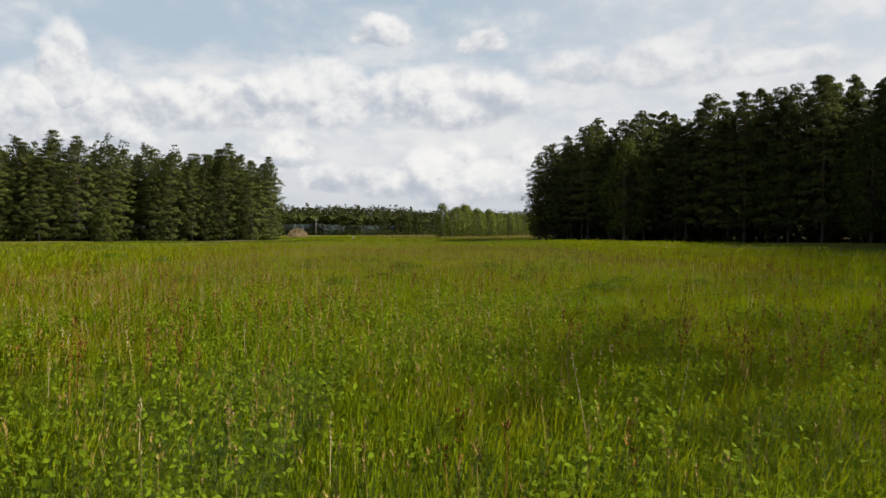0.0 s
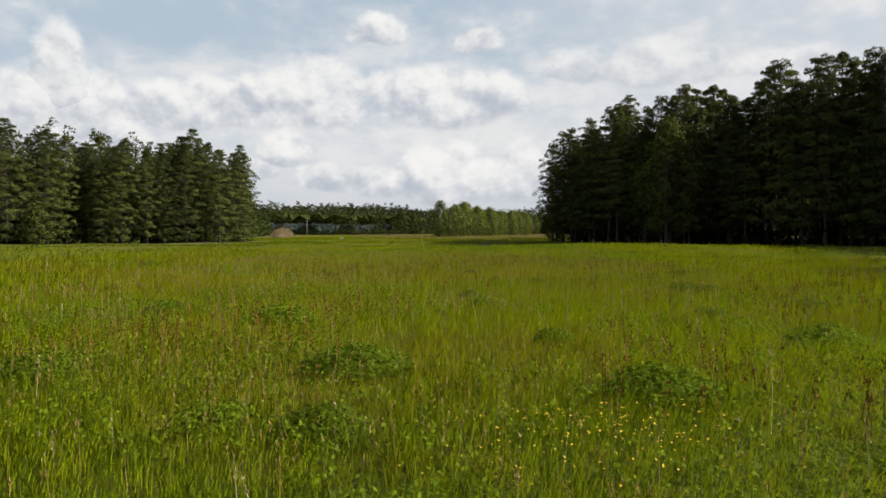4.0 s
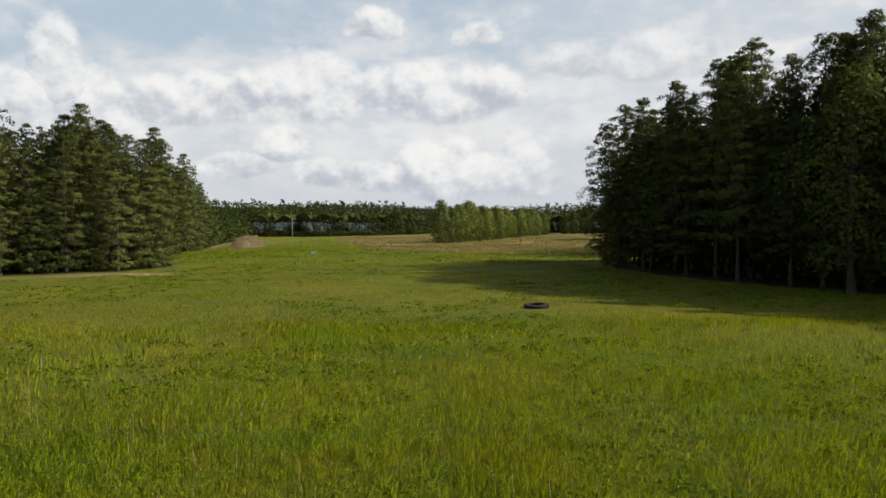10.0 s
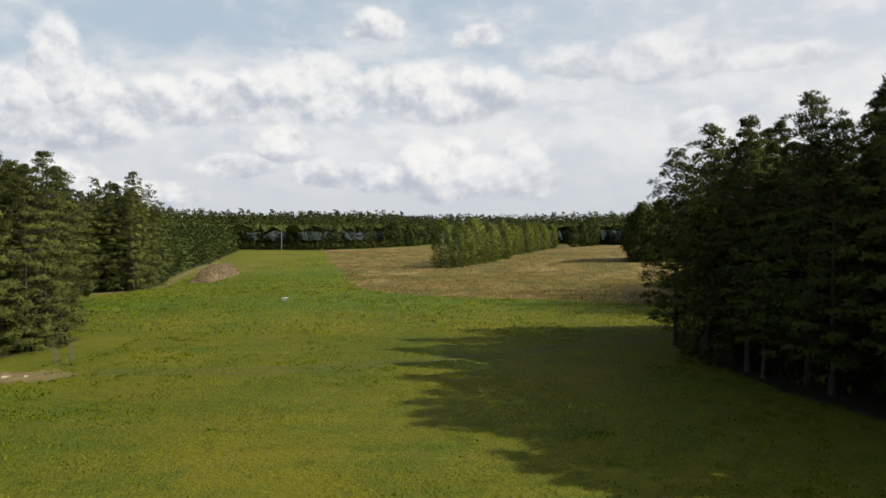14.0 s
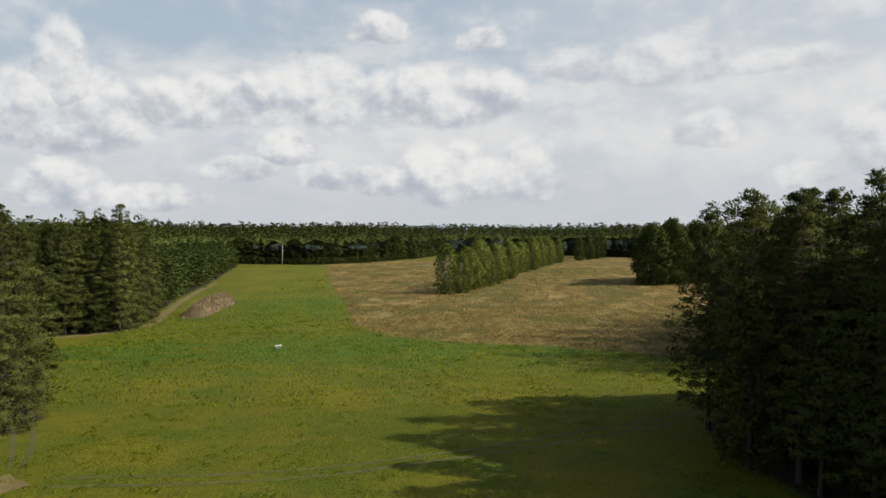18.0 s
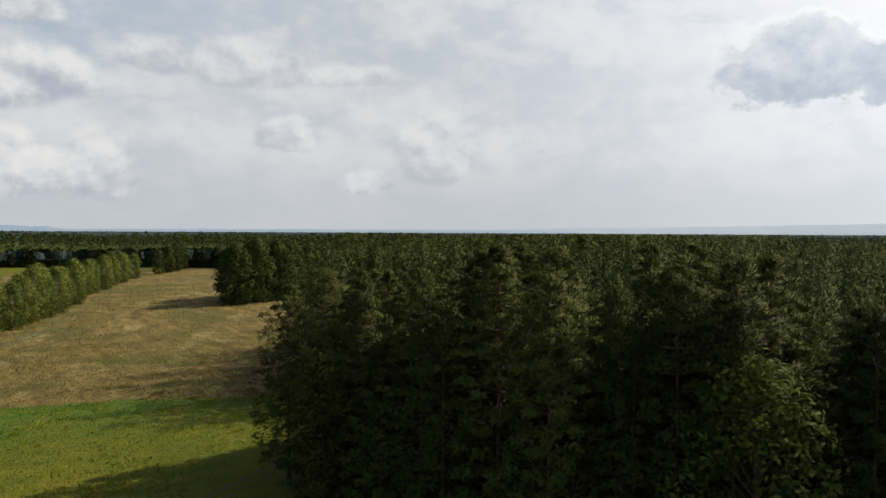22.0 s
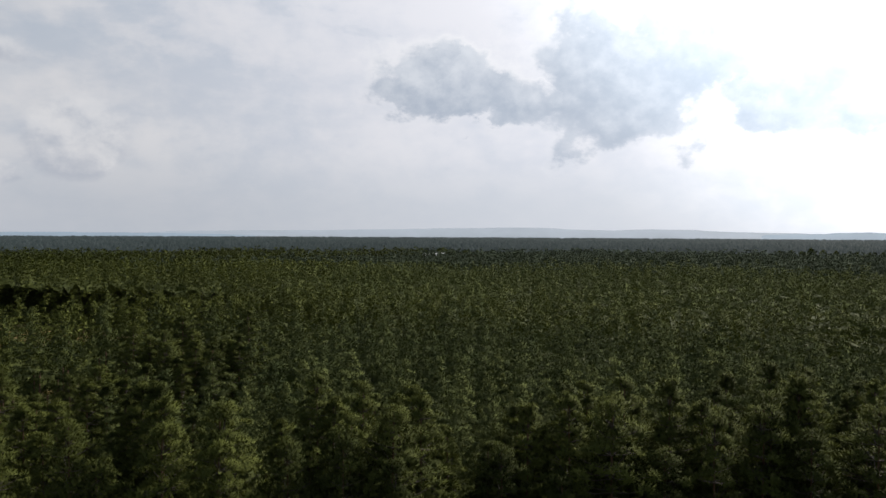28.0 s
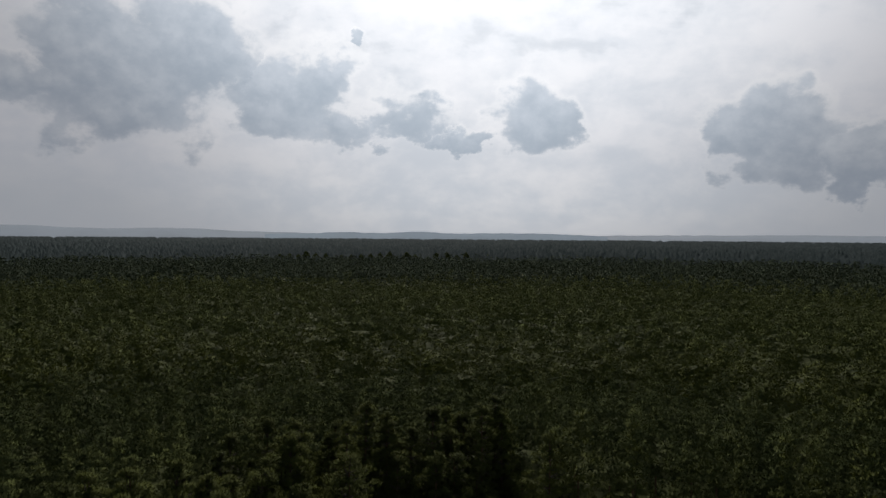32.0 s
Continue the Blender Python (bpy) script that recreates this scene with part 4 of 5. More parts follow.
shrub = make_broadleaf("broadleaf_shrub", 8.0, 0.02, 3.2, 34, 60, 0.42, 66, "leafy green shrub in front of the pines", M_OAK_LIT, M_BARK_OAK, "shrubs along the wood")
plant(shrub, ((-65, 131.5, 0.8), (-88, 121, 0.7), (-40, 154, 0.4)), TREES)


# ---- meadow plants ----
def drift(x, y, size, seed):
    """Smooth random values between 0 and 1 over the plan."""
    r = np.random.default_rng(seed).uniform(0, 1, (64, 64))
    u, v = np.asarray(x) / size, np.asarray(y) / size
    i, j = np.floor(u).astype(int), np.floor(v).astype(int)
    fu, fv = u - i, v - j
    fu, fv = fu * fu * (3 - 2 * fu), fv * fv * (3 - 2 * fv)
    i, j, i2, j2 = i % 64, j % 64, (i + 1) % 64, (j + 1) % 64
    return (r[i, j] * (1 - fu) + r[i2, j] * fu) * (1 - fv) + (r[i, j2] * (1 - fu) + r[i2, j2] * fu) * fv


def scatter(x0, x1, y0, y1, density, rng, hole=None):
    n = int((x1 - x0) * (y1 - y0) * density)
    x, y = rng.uniform(x0, x1, n), rng.uniform(y0, y1, n)
    ok = inside(CLEARING, x, y)
    if hole:
        ok &= ~((x > hole[0]) & (x < hole[1]) & (y > hole[2]) & (y < hole[3]))
    return x[ok], y[ok]


def blades(x, y, tall, wide, rng, bent=True, ground=gz):
    """Leaning grass blades, each of three triangles (or one where bent is False)."""
    n = len(x)
    patch = drift(x, y, 1.1, 3) * 0.6 + drift(x, y, 4.0, 4) * 0.6
    h = tall * (0.45 + 0.75 * patch) * rng.uniform(0.6, 1.25, n)
    az = rng.uniform(0, 6.283, n)
    out = np.column_stack((np.cos(az), np.sin(az), np.zeros(n)))
    side = np.column_stack((-np.sin(az + rng.normal(0, 0.5, n)), np.cos(az), np.zeros(n))) * (wide * rng.uniform(0.6, 1.4, n))[:, None] * 0.5
    root = np.column_stack((x, y, ground(x, y) - 0.03))
    lean = h * rng.uniform(0.15, 0.95, n)
    up = np.array((0, 0, 1.0))
    tip = root + out * lean[:, None] + up * h[:, None]
    tint = np.clip(rng.uniform(0, 1, n) * 0.7 + patch * 0.25, 0, 1)
    if not bent:
        v = np.stack((root - side, root + side, tip), 1).reshape(-1, 3)
        return v, np.arange(3 * n).reshape(-1, 3), np.repeat(tint, 3), np.repeat(unit(out * 0.5 + up), 3, 0)
    mid = root + out * (lean * 0.32)[:, None] + up * (h * 0.62)[:, None]
    v = np.stack((root - side, root + side, mid - side * 0.8, mid + side * 0.8, tip), 1).reshape(-1, 3)
    i = np.arange(n)[:, None] * 5
    f = np.stack((i + np.array((0, 1, 3)), i + np.array((0, 3, 2)), i + np.array((2, 3, 4))), 1).reshape(-1, 3)
    return v, f, np.repeat(tint, 5), np.repeat(unit(out * 0.6 + up), 5, 0)


def build_grass():
    rng = np.random.default_rng(23)
    sets = []
    for x0, x1, y0, y1, d, tall, wide, bent, hole in (
            (-13, 13, 74, 103, 95, 0.16, 0.022, False, None),
            (-30, 30, 3, 102, 26, 0.34, 0.022, True, (-12.9, 10.9, 0, 74)),
            (-36, 36, 97, 168, 40, 0.12, 0.05, False, None),
            (-60, 40, 20, 100, 8, 0.34, 0.05, False, (-24, 24, 0, 96)),
            (-60, 60, 165, 260, 5, 0.24, 0.14, False, None),
            (-55, 150, 260, 420, 0.7, 0.34, 0.24, False, None)):
        x, y = scatter(x0, x1, y0, y1, d, rng, hole)
        rim = np.minimum(np.minimum(x - x0, x1 - x), y1 - y) / 3.0
        keep = (rng.uniform(0, 1, len(x)) < np.clip(rim, 0.12, 1)) | (x1 - x0 < 4)
        x, y = x[keep], y[keep]
        sets.append(blades(x, y, tall, wide, rng, bent))
    v, f = joined([(a, b) for a, b, _, _ in sets])
    t, nor = np.concatenate([c[2] for c in sets]), np.concatenate([c[3] for c in sets])
    dry = np.where(inside(FALLOW, v[:, 0], v[:, 1]), 1.0, 0.0)
    tagged(new("meadow_grass", quick_mesh("meadow_grass", v, f, M_GRASS, True, nor, tint=t, dry=dry)), "long uncut green meadow grass with yellowing tips", "grass", kind="stuff")
    # the tall sward along the way, in square plots
    plots = []
    for count in (20000, 20000, 20000, 7500, 2800):
        x, y = rng.uniform(-3, 3, count), rng.uniform(-3, 3, count)
        v, f, t, nor = blades(x, y, 0.30, 0.0075 if count > 10000 else 0.011, rng, True, lambda a, b: np.full(len(a), -0.04))
        plots.append(quick_mesh("meadow_grass", v, f, M_GRASS, True, nor, tint=t))
    for j in range(-2, 14):
        for i in range(-2, 6):
            # the sward thins out over two plots on every side
            out = max(-i, i - 3, -j, j - 11, 0)
            px, py = -10 + 6 * i, 5 + 6 * j
            ob = tagged(new("meadow_grass", plots[rng.integers(3) if out == 0 else 2 + out]), "long uncut green meadow grass with yellowing tips", "grass", kind="stuff")
            ob.matrix_basis = pose(px, py, float(gz(px, py)), 0, 0, 90 * rng.integers(4))
    # thin brown flowering stems standing over the sward
    hazes = []
    for _ in range(2):
        n = 420
        x, y = rng.uniform(-3, 3, n), rng.uniform(-3, 3, n)
        keep = drift(x + 40, y + 40, 1.6, 21) > 0.35
        x, y = x[keep], y[keep]
        n = len(x)
        root = np.column_stack((x, y, np.full(n, -0.05)))
        tip = root + np.column_stack((rng.normal(0, 0.07, (n, 2)), rng.uniform(0.34, 0.62, n)))
        a = rng.uniform(0, 6.283, n)
        side = np.column_stack((np.cos(a), np.sin(a), np.zeros(n))) * 0.003
        v1 = np.stack((root - side, root + side, tip), 1).reshape(-1, 3)
        u = rng.uniform(0.72, 1.0, (n, 5, 1))
        c = (root[:, None] * (1 - u) + tip[:, None] * u).reshape(-1, 3)
        v2, f2, _, _ = spikes(c, np.tile((0, 0, 1.0), (len(c), 1)), 2, 0.045, 0.010, rng, 0.7, 0.6)
        v, f = joined([(v1, np.arange(3 * n).reshape(-1, 3)), (v2, f2)])
        hazes.append(quick_mesh("flowering_grass", v, f, M_HAZE, False))
    for j in range(12):
        for i in range(4):
            px, py = -10 + 6 * i, 5 + 6 * j
            ob = tagged(new("flowering_grass", hazes[rng.integers(2)]), "thin brown flowering grass stems above the sward", "grass", kind="stuff")
            ob.matrix_basis = pose(px, py, float(gz(px, py)), 0, 0, 90 * rng.integers(4))


build_grass()


def weed_leaves(x, y, wide, tall, count, leaf, rng):
    """Leaf points of one leafy clump."""
    r = np.sqrt(rng.uniform(0, 1, count)) * wide
    a = rng.uniform(0, 6.283, count)
    z = tall * (1 - 0.55 * (r / wide) ** 2) * rng.uniform(0.35, 1.0, count)
    return np.column_stack((x + np.cos(a) * r, y + np.sin(a) * r, z)), unit(np.column_stack((np.cos(a) * r / wide, np.sin(a) * r / wide, np.full(count, 0.9))))


def build_weeds():
    rng = np.random.default_rng(29)
    spots, ways = [], []
    x, y = scatter(-7, 7, 3, 15, 9.0, rng)
    x2, y2 = scatter(-13, 13, 15, 90, 4.6, rng)
    for px, py in zip(np.concatenate((x, x2)), np.concatenate((y, y2))):
        if drift(px, py, 4.2, 8) < 0.33:
            continue
        c, w = weed_leaves(px, py, rng.uniform(0.14, 0.36), rng.uniform(0.30, 0.50), 26, 0.09, rng)
        c[:, 2] += gz(px, py)
        spots.append(c)
        ways.append(w)
    v, f, t, nor = leaves(np.concatenate(spots), np.concatenate(ways), 0.043, rng, 0.9, 0.4)
    tagged(new("broadleaf_weeds", quick_mesh("broadleaf_weeds", v, f, M_WEED, True, nor, tint=t)), "leafy green weeds growing through the meadow grass", "weeds", kind="stuff")
    # dark tussocks that mottle the farther meadow
    near_x, near_y = scatter(-22, 22, 60, 104, 0.9, rng)
    x, y = scatter(-62, 40, 104, 240, 0.40, rng)
    x, y = np.concatenate((near_x, x)), np.concatenate((near_y, y))
    keep = (drift(x, y, 9.0, 31) * 0.6 + drift(x, y, 3.0, 32) * 0.4 > 0.52) & ~inside(FALLOW, x, y)
    x, y = x[keep], y[keep]
    spots, ways = [], []
    for px, py in zip(x, y):
        c, w = weed_leaves(px, py, rng.uniform(0.25, 0.9), rng.uniform(0.10, 0.24), 22, 0.1, rng)
        c[:, 2] += gz(px, py)
        spots.append(c)
        ways.append(w)
    v, f, t, nor = leaves(np.concatenate(spots), np.concatenate(ways), 0.12, rng, 0.9, 0.4)
    tagged(new("meadow_tussocks", quick_mesh("meadow_tussocks", v, f, M_TUSSOCK, True, nor, tint=t)), "dark green tussocks dotted over the meadow", "weeds", kind="stuff")
    # the larger clumps stand out one by one
    kinds = []
    for seed in (71, 72, 73):
        r = np.random.default_rng(seed)
        clump = tagged(new("weed_clump"), "dark green leafy weed clump in the meadow grass", "plant", "weed clumps in the meadow")
        c, w = weed_leaves(0, 0, 0.75, 0.62, 900, 0.1, r)
        v, f, t, nor = leaves(c, w, 0.072, r, 0.9, 0.35)
        child("foliage", quick_mesh("foliage", v, f, M_WEED, True, nor, tint=t * 0.6), clump)
        v, f = tube(((0, 0, -0.03), (0.03, 0.02, 0.3), (0.08, 0.03, 0.6)), (0.012, 0.009, 0.004), 5)
        child("stem", quick_mesh("stem", v, f, M_WEED, True, tint=np.zeros(len(v))), clump)
        kinds.append(clump)
    at = [(0.3, 42), (1.9, 29), (-1.7, 30.5), (-1.7, 27.9), (13.1, 45), (5.7, 37.2), (1.3, 32.7), (9.1, 39.1), (-2.9, 28.3), (-6, 30.8), (0.6, 39.5), (-3.1, 20.4), (-1.8, 53), (-3.3, 67.3), (-1.7, 79.5),
          (1.2, 73), (-4.4, 58.4), (-0.8, 57.4), (-8.3, 22.2), (-5.5, 51), (-7, 50), (0.9, 53), (2.5, 22), (4.4, 19), (5.5, 21), (7.3, 19.5), (3.4, 26.5), (-2.2, 24.5), (6.0, 33), (-4, 36), (7.5, 44), (3.2, 48), (10, 52)]
    for i in range(20):
        at.append((rng.uniform(-24, 22), rng.uniform(20, 74)))
    used = set()
    for i, (px, py) in enumerate(at):
        k = i % 3
        m = pose(px, py, float(gz(px, py)), 0, 0, rng.uniform(0, 360))
        ob = copy_thing(kinds[k], m) if k in used else kinds[k]
        ob.matrix_basis = m
        used.add(k)
        s = rng.uniform(0.45, 0.85) * (1.0 if py < 50 else 0.75)
        ob.scale = (s * rng.uniform(0.8, 1.4), s * rng.uniform(0.8, 1.3), s * rng.uniform(0.75, 1.05))


build_weeds()


def build_stalks():
    """Reddish sorrel and pale seed stalks, and the yellow tansy heads."""
    rng = np.random.default_rng(37)

    def stand(x, y, tall, head, mat, name, label, category, wide=0.007):
        n = len(x)
        h = tall * rng.uniform(0.6, 1.25, n)
        lean = rng.normal(0, 0.10, (n, 2)) * h[:, None]
        root = np.column_stack((x, y, gz(x, y)))
        tip = root + np.column_stack((lean, h))
        a = rng.uniform(0, 6.283, n)
        side = np.column_stack((np.cos(a), np.sin(a), np.zeros(n))) * wide
        v1 = np.stack((root - side, root + side, tip), 1).reshape(-1, 3)
        k = 9
        u = rng.uniform(0.55, 1.0, (n, k, 1))
        c = (root[:, None] * (1 - u) + tip[:, None] * u + rng.normal(0, head * 0.5, (n, k, 3)) * np.array((1, 1, 0.6))).reshape(-1, 3)
        v2, f2, t2, n2 = spikes(c, np.tile((0, 0, 1.0), (len(c), 1)), 2, head * 1.7, head * 0.75, rng, 0.7, 0.5)
        v, f = joined([(v1, np.arange(3 * n).reshape(-1, 3)), (v2, f2)])
        tagged(new(name, quick_mesh(name, v, f, mat, False)), label, category, kind="stuff")

    x, y = scatter(-16, 16, 3.5, 66, 3.2, rng)
    keep = drift(x, y, 2.6, 12) > 0.52
    stand(x[keep], y[keep], 0.60, 0.026, M_SORREL, "sorrel_stalks", "rust-red sorrel stalks above the grass", "wild plants")
    x, y = scatter(-22, 22, 3.5, 90, 0.5, rng)
    stand(x, y, 0.68, 0.016, M_STRAW, "seed_stalks", "pale ripe grass stalks above the meadow", "wild plants", 0.005)
    spots = [(0.0, 25.8), (0.4, 26.4), (0.8, 26.0), (0.7, 26.7), (1.1, 26.3), (-14.3, 23.6), (-12.7, 23.8), (-11, 24.5), (-15.5, 22), (-17, 24), (-9.5, 21)]
    xs = np.concatenate([rng.normal(px, 0.40, 60) for px, _ in spots])
    ys = np.concatenate([rng.normal(py, 0.25, 60) for _, py in spots])
    n = len(xs)
    z = gz(xs, ys) + rng.uniform(0.38, 0.62, n)
    v, f, t, nor = leaves(np.column_stack((xs, ys, z)), np.tile((0, 0, 1.0), (n, 1)), 0.021, rng, 0.35)
    tagged(new("tansy_flowers", quick_mesh("tansy_flowers", v, f, M_TANSY, True)), "flat yellow tansy flower heads in the meadow", "flowers", kind="stuff")


build_stalks()


def bm_mesh(name, bm, mat, smooth=False):
    me = bpy.data.meshes.new(name)
    bm.to_mesh(me)
    bm.free()
    me.materials.append(mat)
    if smooth:
        me.polygons.foreach_set("use_smooth", np.ones(len(me.polygons), bool))
    return me


# ---- things in the meadow ----
def build_tyre(x, y):
    tyre = tagged(new("tractor_tyre"), "worn black tractor tyre lying flat in the grass", "tyre")
    tyre.matrix_basis = pose(x, y, float(gz(x, y)) - 0.15, 2, -3, 20)
    tyre.scale = (0.86, 0.86, 0.86)
    prof = [(0.52, 0.04), (0.60, 0.0), (0.80, 0.01), (0.88, 0.06), (0.90, 0.24), (0.88, 0.42), (0.80, 0.47), (0.60, 0.48), (0.52, 0.44), (0.55, 0.36), (0.72, 0.33), (0.78, 0.24), (0.72, 0.15), (0.55, 0.12)]
    bm = bmesh.new()
    rings = []
    for i in range(48):
        a = i * math.tau / 48
        rings.append([bm.verts.new((r * math.cos(a), r * math.sin(a), z)) for r, z in prof])
    for i in range(48):
        p, q = rings[i], rings[(i + 1) % 48]
        for j in range(len(prof)):
            k = (j + 1) % len(prof)
            bm.faces.new((p[j], q[j], q[k], p[k]))
    bmesh.ops.recalc_face_normals(bm, faces=bm.faces)
    child("carcass", bm_mesh("carcass", bm, M_RUBBER, True), tyre)
    bm = bmesh.new()
    bmesh.ops.create_cube(bm, size=1.0, matrix=Matrix.Diagonal((0.075, 0.055, 0.27, 1)))
    bmesh.ops.bevel(bm, geom=bm.edges[:], offset=0.008, segments=1, affect="EDGES")
    lug = bm_mesh("tread_lug", bm, M_RUBBER)
    for i in range(44):
        a = i * math.tau / 44
        ob = child("tread_lug", lug, tyre)
        ob.matrix_basis = pose(0.905 * math.cos(a), 0.905 * math.sin(a), 0.14 if i % 2 else 0.34, 0, 0, math.degrees(a)) @ pose(0, 0, 0, 38 if i % 2 else -38, 0, 0)


build_tyre(5.0, 107.5)


def build_trough(x, y):
    trough = tagged(new("water_trough"), "low grey trough with a tilted white lid in the meadow", "trough")
    trough.matrix_basis = pose(x, y, float(gz(x, y)), 0, 0, 12)
    trough.scale = (0.72, 0.72, 0.72)
    bm = bmesh.new()
    bmesh.ops.create_cube(bm, size=1.0, matrix=Matrix.Translation((0, 0, 0.25)) @ Matrix.Diagonal((1.25, 0.8, 0.5, 1)))
    for v in bm.verts:
        if v.co.z < 0.1:
            v.co.x *= 0.85
            v.co.y *= 0.85
    bmesh.ops.bevel(bm, geom=bm.edges[:], offset=0.04, segments=2, affect="EDGES")
    child("tub", bm_mesh("tub", bm, M_GREY), trough)
    bm = bmesh.new()
    bmesh.ops.create_cube(bm, size=1.0, matrix=pose(0.12, 0, 0.60, 0, -6, 0) @ Matrix.Diagonal((1.35, 0.95, 0.08, 1)))
    bmesh.ops.bevel(bm, geom=bm.edges[:], offset=0.025, segments=2, affect="EDGES")
    child("lid", bm_mesh("lid", bm, M_WHITE), trough, "white lid")


build_trough(-26, 198)


def build_heap():
    rng = np.random.default_rng(43)
    heap = tagged(new("compost_heap"), "long heap overgrown with dry brown grass", "heap")
    heap.matrix_basis = pose(-52.5, 248, 0, 0, 0, 5)
    u, w = np.meshgrid(np.linspace(-1, 1, 60), np.linspace(-1, 1, 26))
    u, w = u.ravel(), w.ravel()
    lump = drift(u * 17 + 100, w * 6 + 100, 2.2, 15) * 0.9 + drift(u * 17 + 60, w * 6 + 60, 0.8, 16) * 0.35
    z = np.clip(1 - np.abs(w) ** 2.4, 0, 1) * np.clip(1 - np.abs(u) ** 7, 0, 1) * (2.2 + lump) * 0.95 - 0.1
    v = np.column_stack((w * 2.3 * (0.9 + 0.2 * drift(u * 17, w * 0 + 3, 4.0, 17)), u * 15, z))
    i = (np.arange(25)[:, None] * 60 + np.arange(59)[None]).ravel()
    f = np.concatenate((np.column_stack((i, i + 1, i + 61)), np.column_stack((i, i + 61, i + 60))))
    child("mound", quick_mesh("mound", v, f, M_HEAP, True), heap)
    k = rng.integers(0, len(v), 5200)
    c = v[k] + rng.normal(0, 0.15, (len(k), 3)) * np.array((1, 1, 0.2))
    v2, f2, t2, n2 = spikes(c, np.tile((0, 0, 1.0), (len(c), 1)), 2, 0.55, 0.10, rng, 0.6, 0.6)
    tagged(child("dry_growth", quick_mesh("dry_growth", v2, f2, M_HEAP_GRASS, True, tint=t2), heap, "dry straw-brown weeds"), kind="stuff")


M_HEAP = plain_material("heap_earth", (0.07, 0.05, 0.03), (0.17, 0.125, 0.07), 1.5, 0.95, 0.1)
M_HEAP_GRASS = plain_material("heap_growth", (0.13, 0.10, 0.045), (0.27, 0.20, 0.11), 0.8)
build_heap()


def build_snag(x, y):
    snag = tagged(new("dead_birch"), "bare white dead birch trunk before the far wood", "tree")
    snag.matrix_basis = pose(x, y, 0)
    v, f = tube(((0, 0, -0.2), (0.15, 0, 4), (0.1, 0.1, 8), (0.5, 0, 11)), (0.26, 0.22, 0.16, 0.05), 7)
    child("trunk", quick_mesh("trunk", v, f, M_BARK_BIRCH, True), snag)
    v, f = tube(((0.12, 0, 6), (0.9, 0.1, 7.4), (1.2, 0.1, 8.6)), (0.08, 0.06, 0.02), 5)
    child("limb", quick_mesh("limb", v, f, M_BARK_BIRCH, True), snag)


build_snag(-83, 447)

stalk = tagged(new("tall_grass_stalk"), "single tall pale seed stalk above the meadow", "grass stalk")
stalk.matrix_basis = pose(-1.15, 45.2, 0)
v, f = tube(((0.1, 0, -0.05), (0.06, 0, 0.6), (0, 0, 1.3), (-0.08, 0, 1.86)), (0.004, 0.0035, 0.003, 0.002), 5)
child("stem", quick_mesh("stem", v, f, M_WEED, True, tint=np.zeros(len(v))), stalk)
u = np.linspace(0, 1, 26)
v, f, t, nor = spikes(np.column_stack((-0.08 * u, 0 * u, 1.3 + 0.56 * u)), np.tile((0, 0, 1.0), (26, 1)), 4, 0.045, 0.014, RNG, 0.8, 0.6)
child("seed_head", quick_mesh("seed_head", v, f, M_STRAW, True), stalk)


# ---- the far distance ----
def ridge(name, dist, a0, a1, low, high, seed, mat, label):
    """A far range of hills as a strip of land with its own back slope."""
    k = 120
    a = np.radians(np.linspace(a0, a1, k))
    rise = np.sin(np.linspace(0, math.pi, k)) ** 0.6
    prof = low + (high - low) * rise * (0.55 + 0.45 * drift(np.linspace(0, 9, k), np.zeros(k), 1.0, seed)) + 3 * drift(np.linspace(0, 60, k), np.zeros(k), 1.0, seed + 1)
    x, y = np.sin(a), np.cos(a)
    rows = [np.column_stack((x * d, 95 + y * d, z)) for d, z in ((dist - 250, np.full(k, -5.0)), (dist, prof), (dist + 250, np.full(k, -5.0)))]
    v = np.concatenate(rows)
    i = np.arange(k - 1)
    f = np.concatenate([np.column_stack((i + o, i + 1 + o, i + 1 + k + o)) for o in (0, k)] + [np.column_stack((i + o, i + 1 + k + o, i + k + o)) for o in (0, k)])
    tagged(new(name, quick_mesh(name, v, f, mat, True)), label, "hills", kind="structure")


# haze tones of the hills, glowing by themselves
M_HILL = hill_material("haze_glow_hills", (0.27, 0.36, 0.44), 0.8)
M_HILL_FAR = hill_material("haze_glow_pale_hills", (0.44, 0.51, 0.58), 0.66)
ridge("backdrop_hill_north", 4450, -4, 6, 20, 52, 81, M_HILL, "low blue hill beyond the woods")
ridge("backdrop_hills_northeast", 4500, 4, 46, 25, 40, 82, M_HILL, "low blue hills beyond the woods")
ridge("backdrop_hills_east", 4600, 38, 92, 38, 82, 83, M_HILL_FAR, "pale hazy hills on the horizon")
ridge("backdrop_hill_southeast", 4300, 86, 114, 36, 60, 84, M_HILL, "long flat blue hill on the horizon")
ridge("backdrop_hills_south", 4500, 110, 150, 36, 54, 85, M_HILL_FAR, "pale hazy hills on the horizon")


def far_spot(turn, dist):
    """A place by its bearing and distance from the foot of the climb."""
    return dist * math.sin(radians(turn)) - 3, 95 + dist * math.cos(radians(turn))


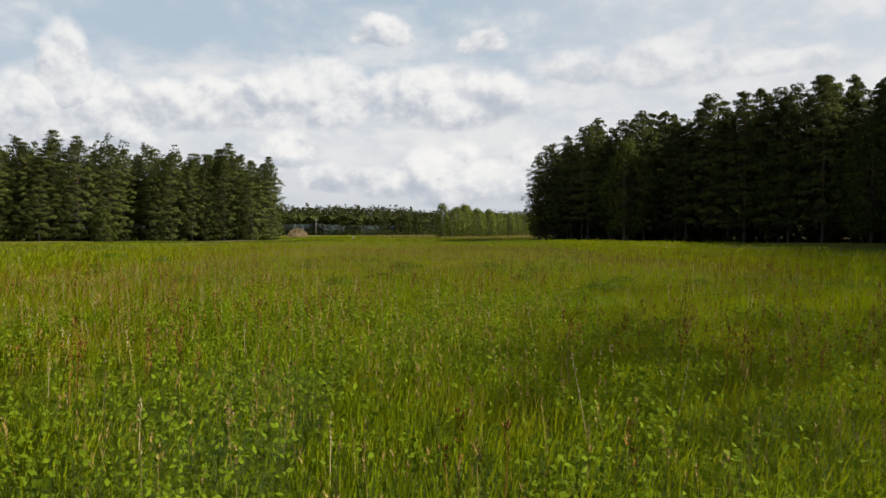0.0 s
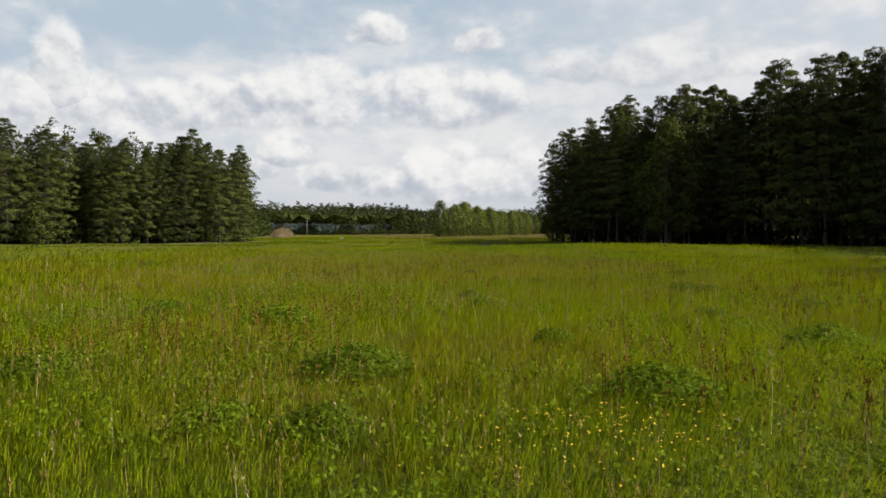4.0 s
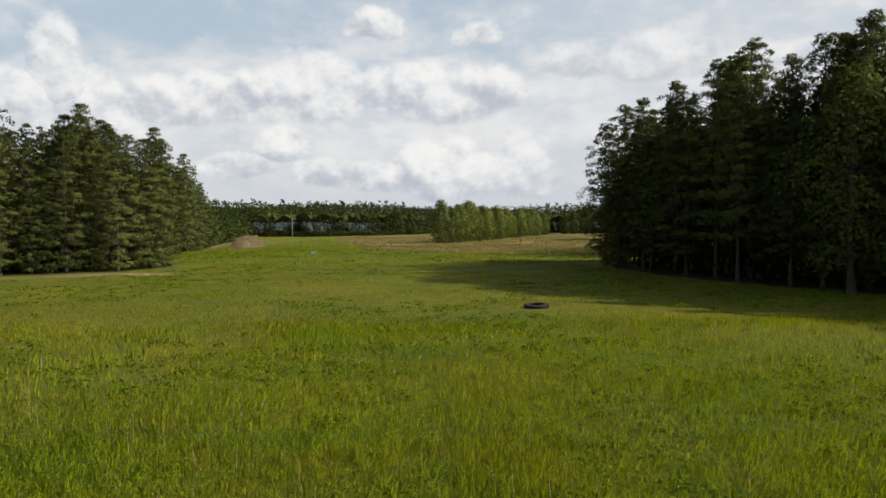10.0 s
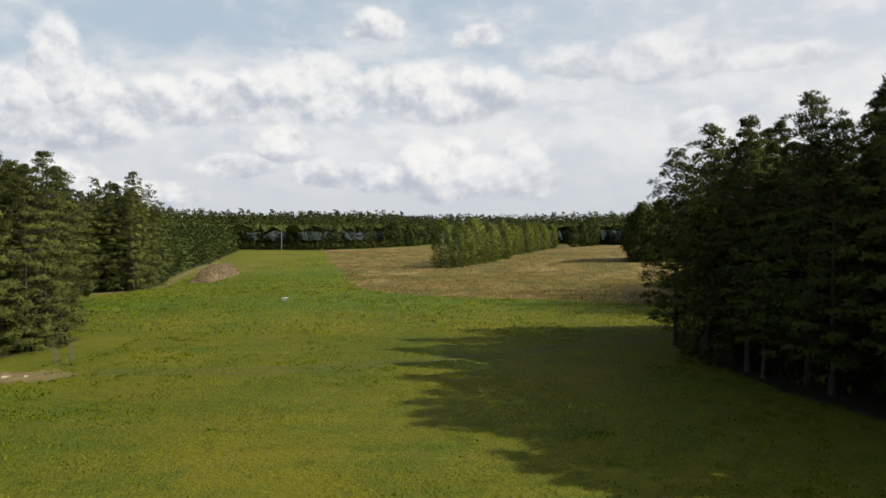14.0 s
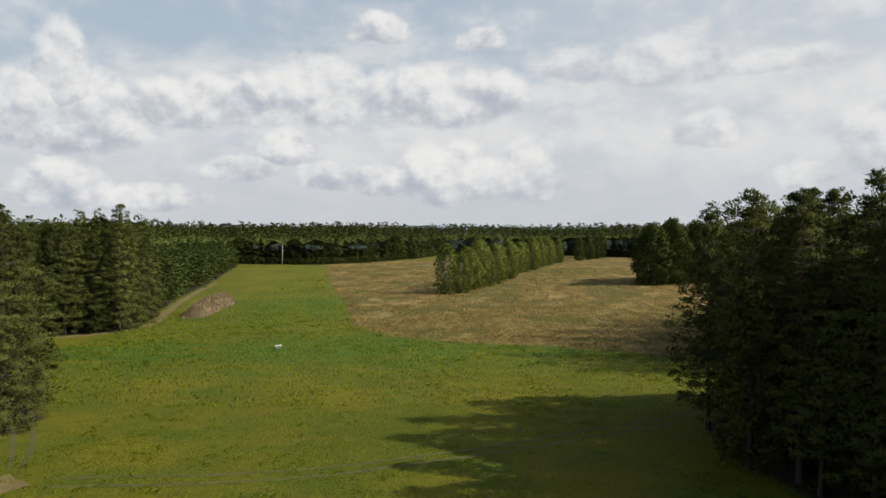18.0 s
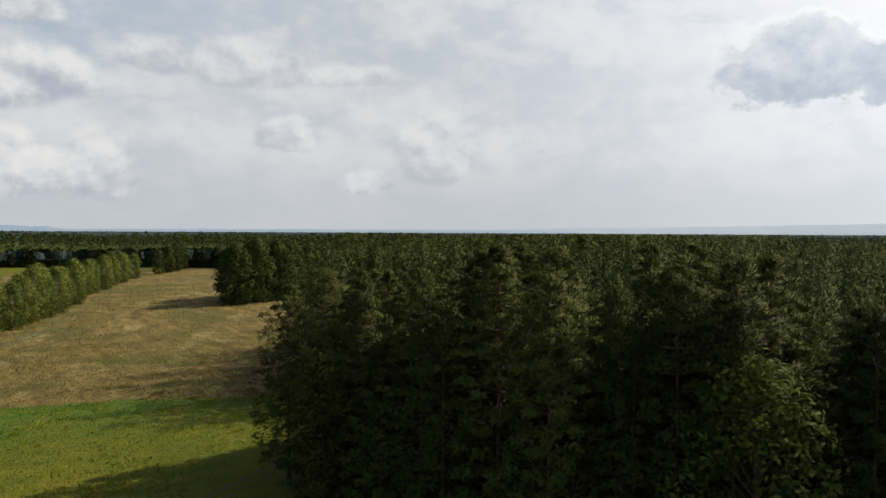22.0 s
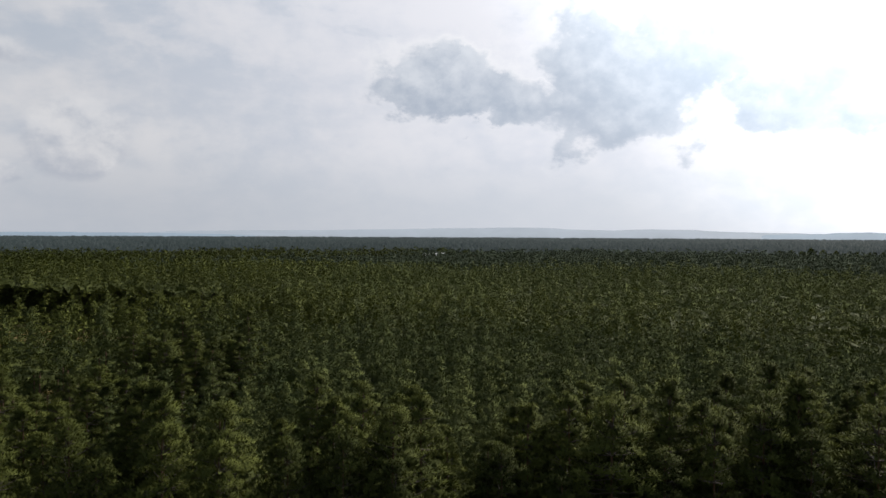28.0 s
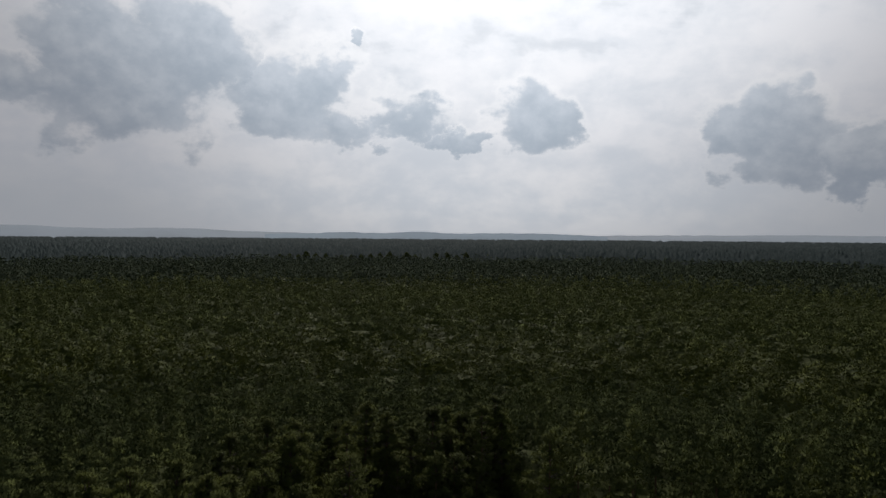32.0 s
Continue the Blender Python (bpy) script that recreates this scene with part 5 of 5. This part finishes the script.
def build_farm_building(name, turn, dist, long, deep, wall, ridge_up, yaw, roof_mat, label):
    """A gabled building: four walls, a door and two windows on the long side, a roof with eaves."""
    x, y = far_spot(turn, dist)
    house = tagged(new(name), label, "building")
    house.matrix_basis = pose(x, y, float(gz(x, y)), 0, 0, yaw)
    bm = bmesh.new()
    bmesh.ops.create_cube(bm, size=1.0, matrix=Matrix.Translation((0, 0, wall / 2)) @ Matrix.Diagonal((long, deep, wall, 1)))
    child("wall", bm_mesh("wall", bm, M_GREY), house)
    bm = bmesh.new()
    a, b = long / 2 + 0.6, deep / 2 + 0.6
    vs = [bm.verts.new(p) for sx in (-a, a) for p in ((sx, -b, wall - 0.2), (sx, 0, wall + ridge_up), (sx, b, wall - 0.2))]
    for q in ((0, 3, 4, 1), (1, 4, 5, 2), (0, 2, 5, 3), (0, 1, 2), (3, 5, 4)):
        bm.faces.new([vs[k] for k in q])
    bmesh.ops.recalc_face_normals(bm, faces=bm.faces)
    child("roof", bm_mesh("roof", bm, roof_mat), house)
    for part, px, w, h, z in (("door", 0, 2.2, 3.0, 1.5), ("window", -long * 0.3, 1.6, 1.4, wall * 0.6), ("window", long * 0.3, 1.6, 1.4, wall * 0.6)):
        bm = bmesh.new()
        bmesh.ops.create_cube(bm, size=1.0, matrix=Matrix.Translation((px, -deep / 2 - 0.03, z)) @ Matrix.Diagonal((w, 0.1, h, 1)))
        child(part, bm_mesh(part, bm, M_RUBBER), house)


M_TILE = plain_material("weathered_roof_tiles", (0.16, 0.09, 0.06), (0.26, 0.15, 0.10), 1.2, 0.8, 0.02)
build_farm_building("long_shed", 60.5, 800, 25, 11, 9.5, 3.2, -52, M_WHITE, "long low shed with a pale roof among far woods")
build_farm_building("farmhouse", 62.4, 812, 9, 8, 8.0, 4.0, -30, M_TILE, "pale farmhouse with a tiled roof among far trees")
build_farm_building("farmhouse", 63.6, 806, 8, 7, 8.0, 3.6, -75, M_TILE, "small farmhouse with a tiled roof among far trees")
village_tree = make_broadleaf("broadleaf_tree", 17.0, 0.05, 6.0, 40, 40, 1.0, 68, "round light green tree between the far farm buildings", M_OAK_LIT, M_BARK_OAK, "village trees")
plant(village_tree, [(*far_spot(a, d), TREES.uniform(0.85, 1.15)) for a, d in
                     ((58.9, 815), (59.4, 825), (59.9, 835), (60.9, 838), (61.5, 832), (61.9, 806), (62.1, 836), (62.9, 828), (63.3, 838), (64.0, 822), (61.2, 816), (63.1, 808))], TREES)
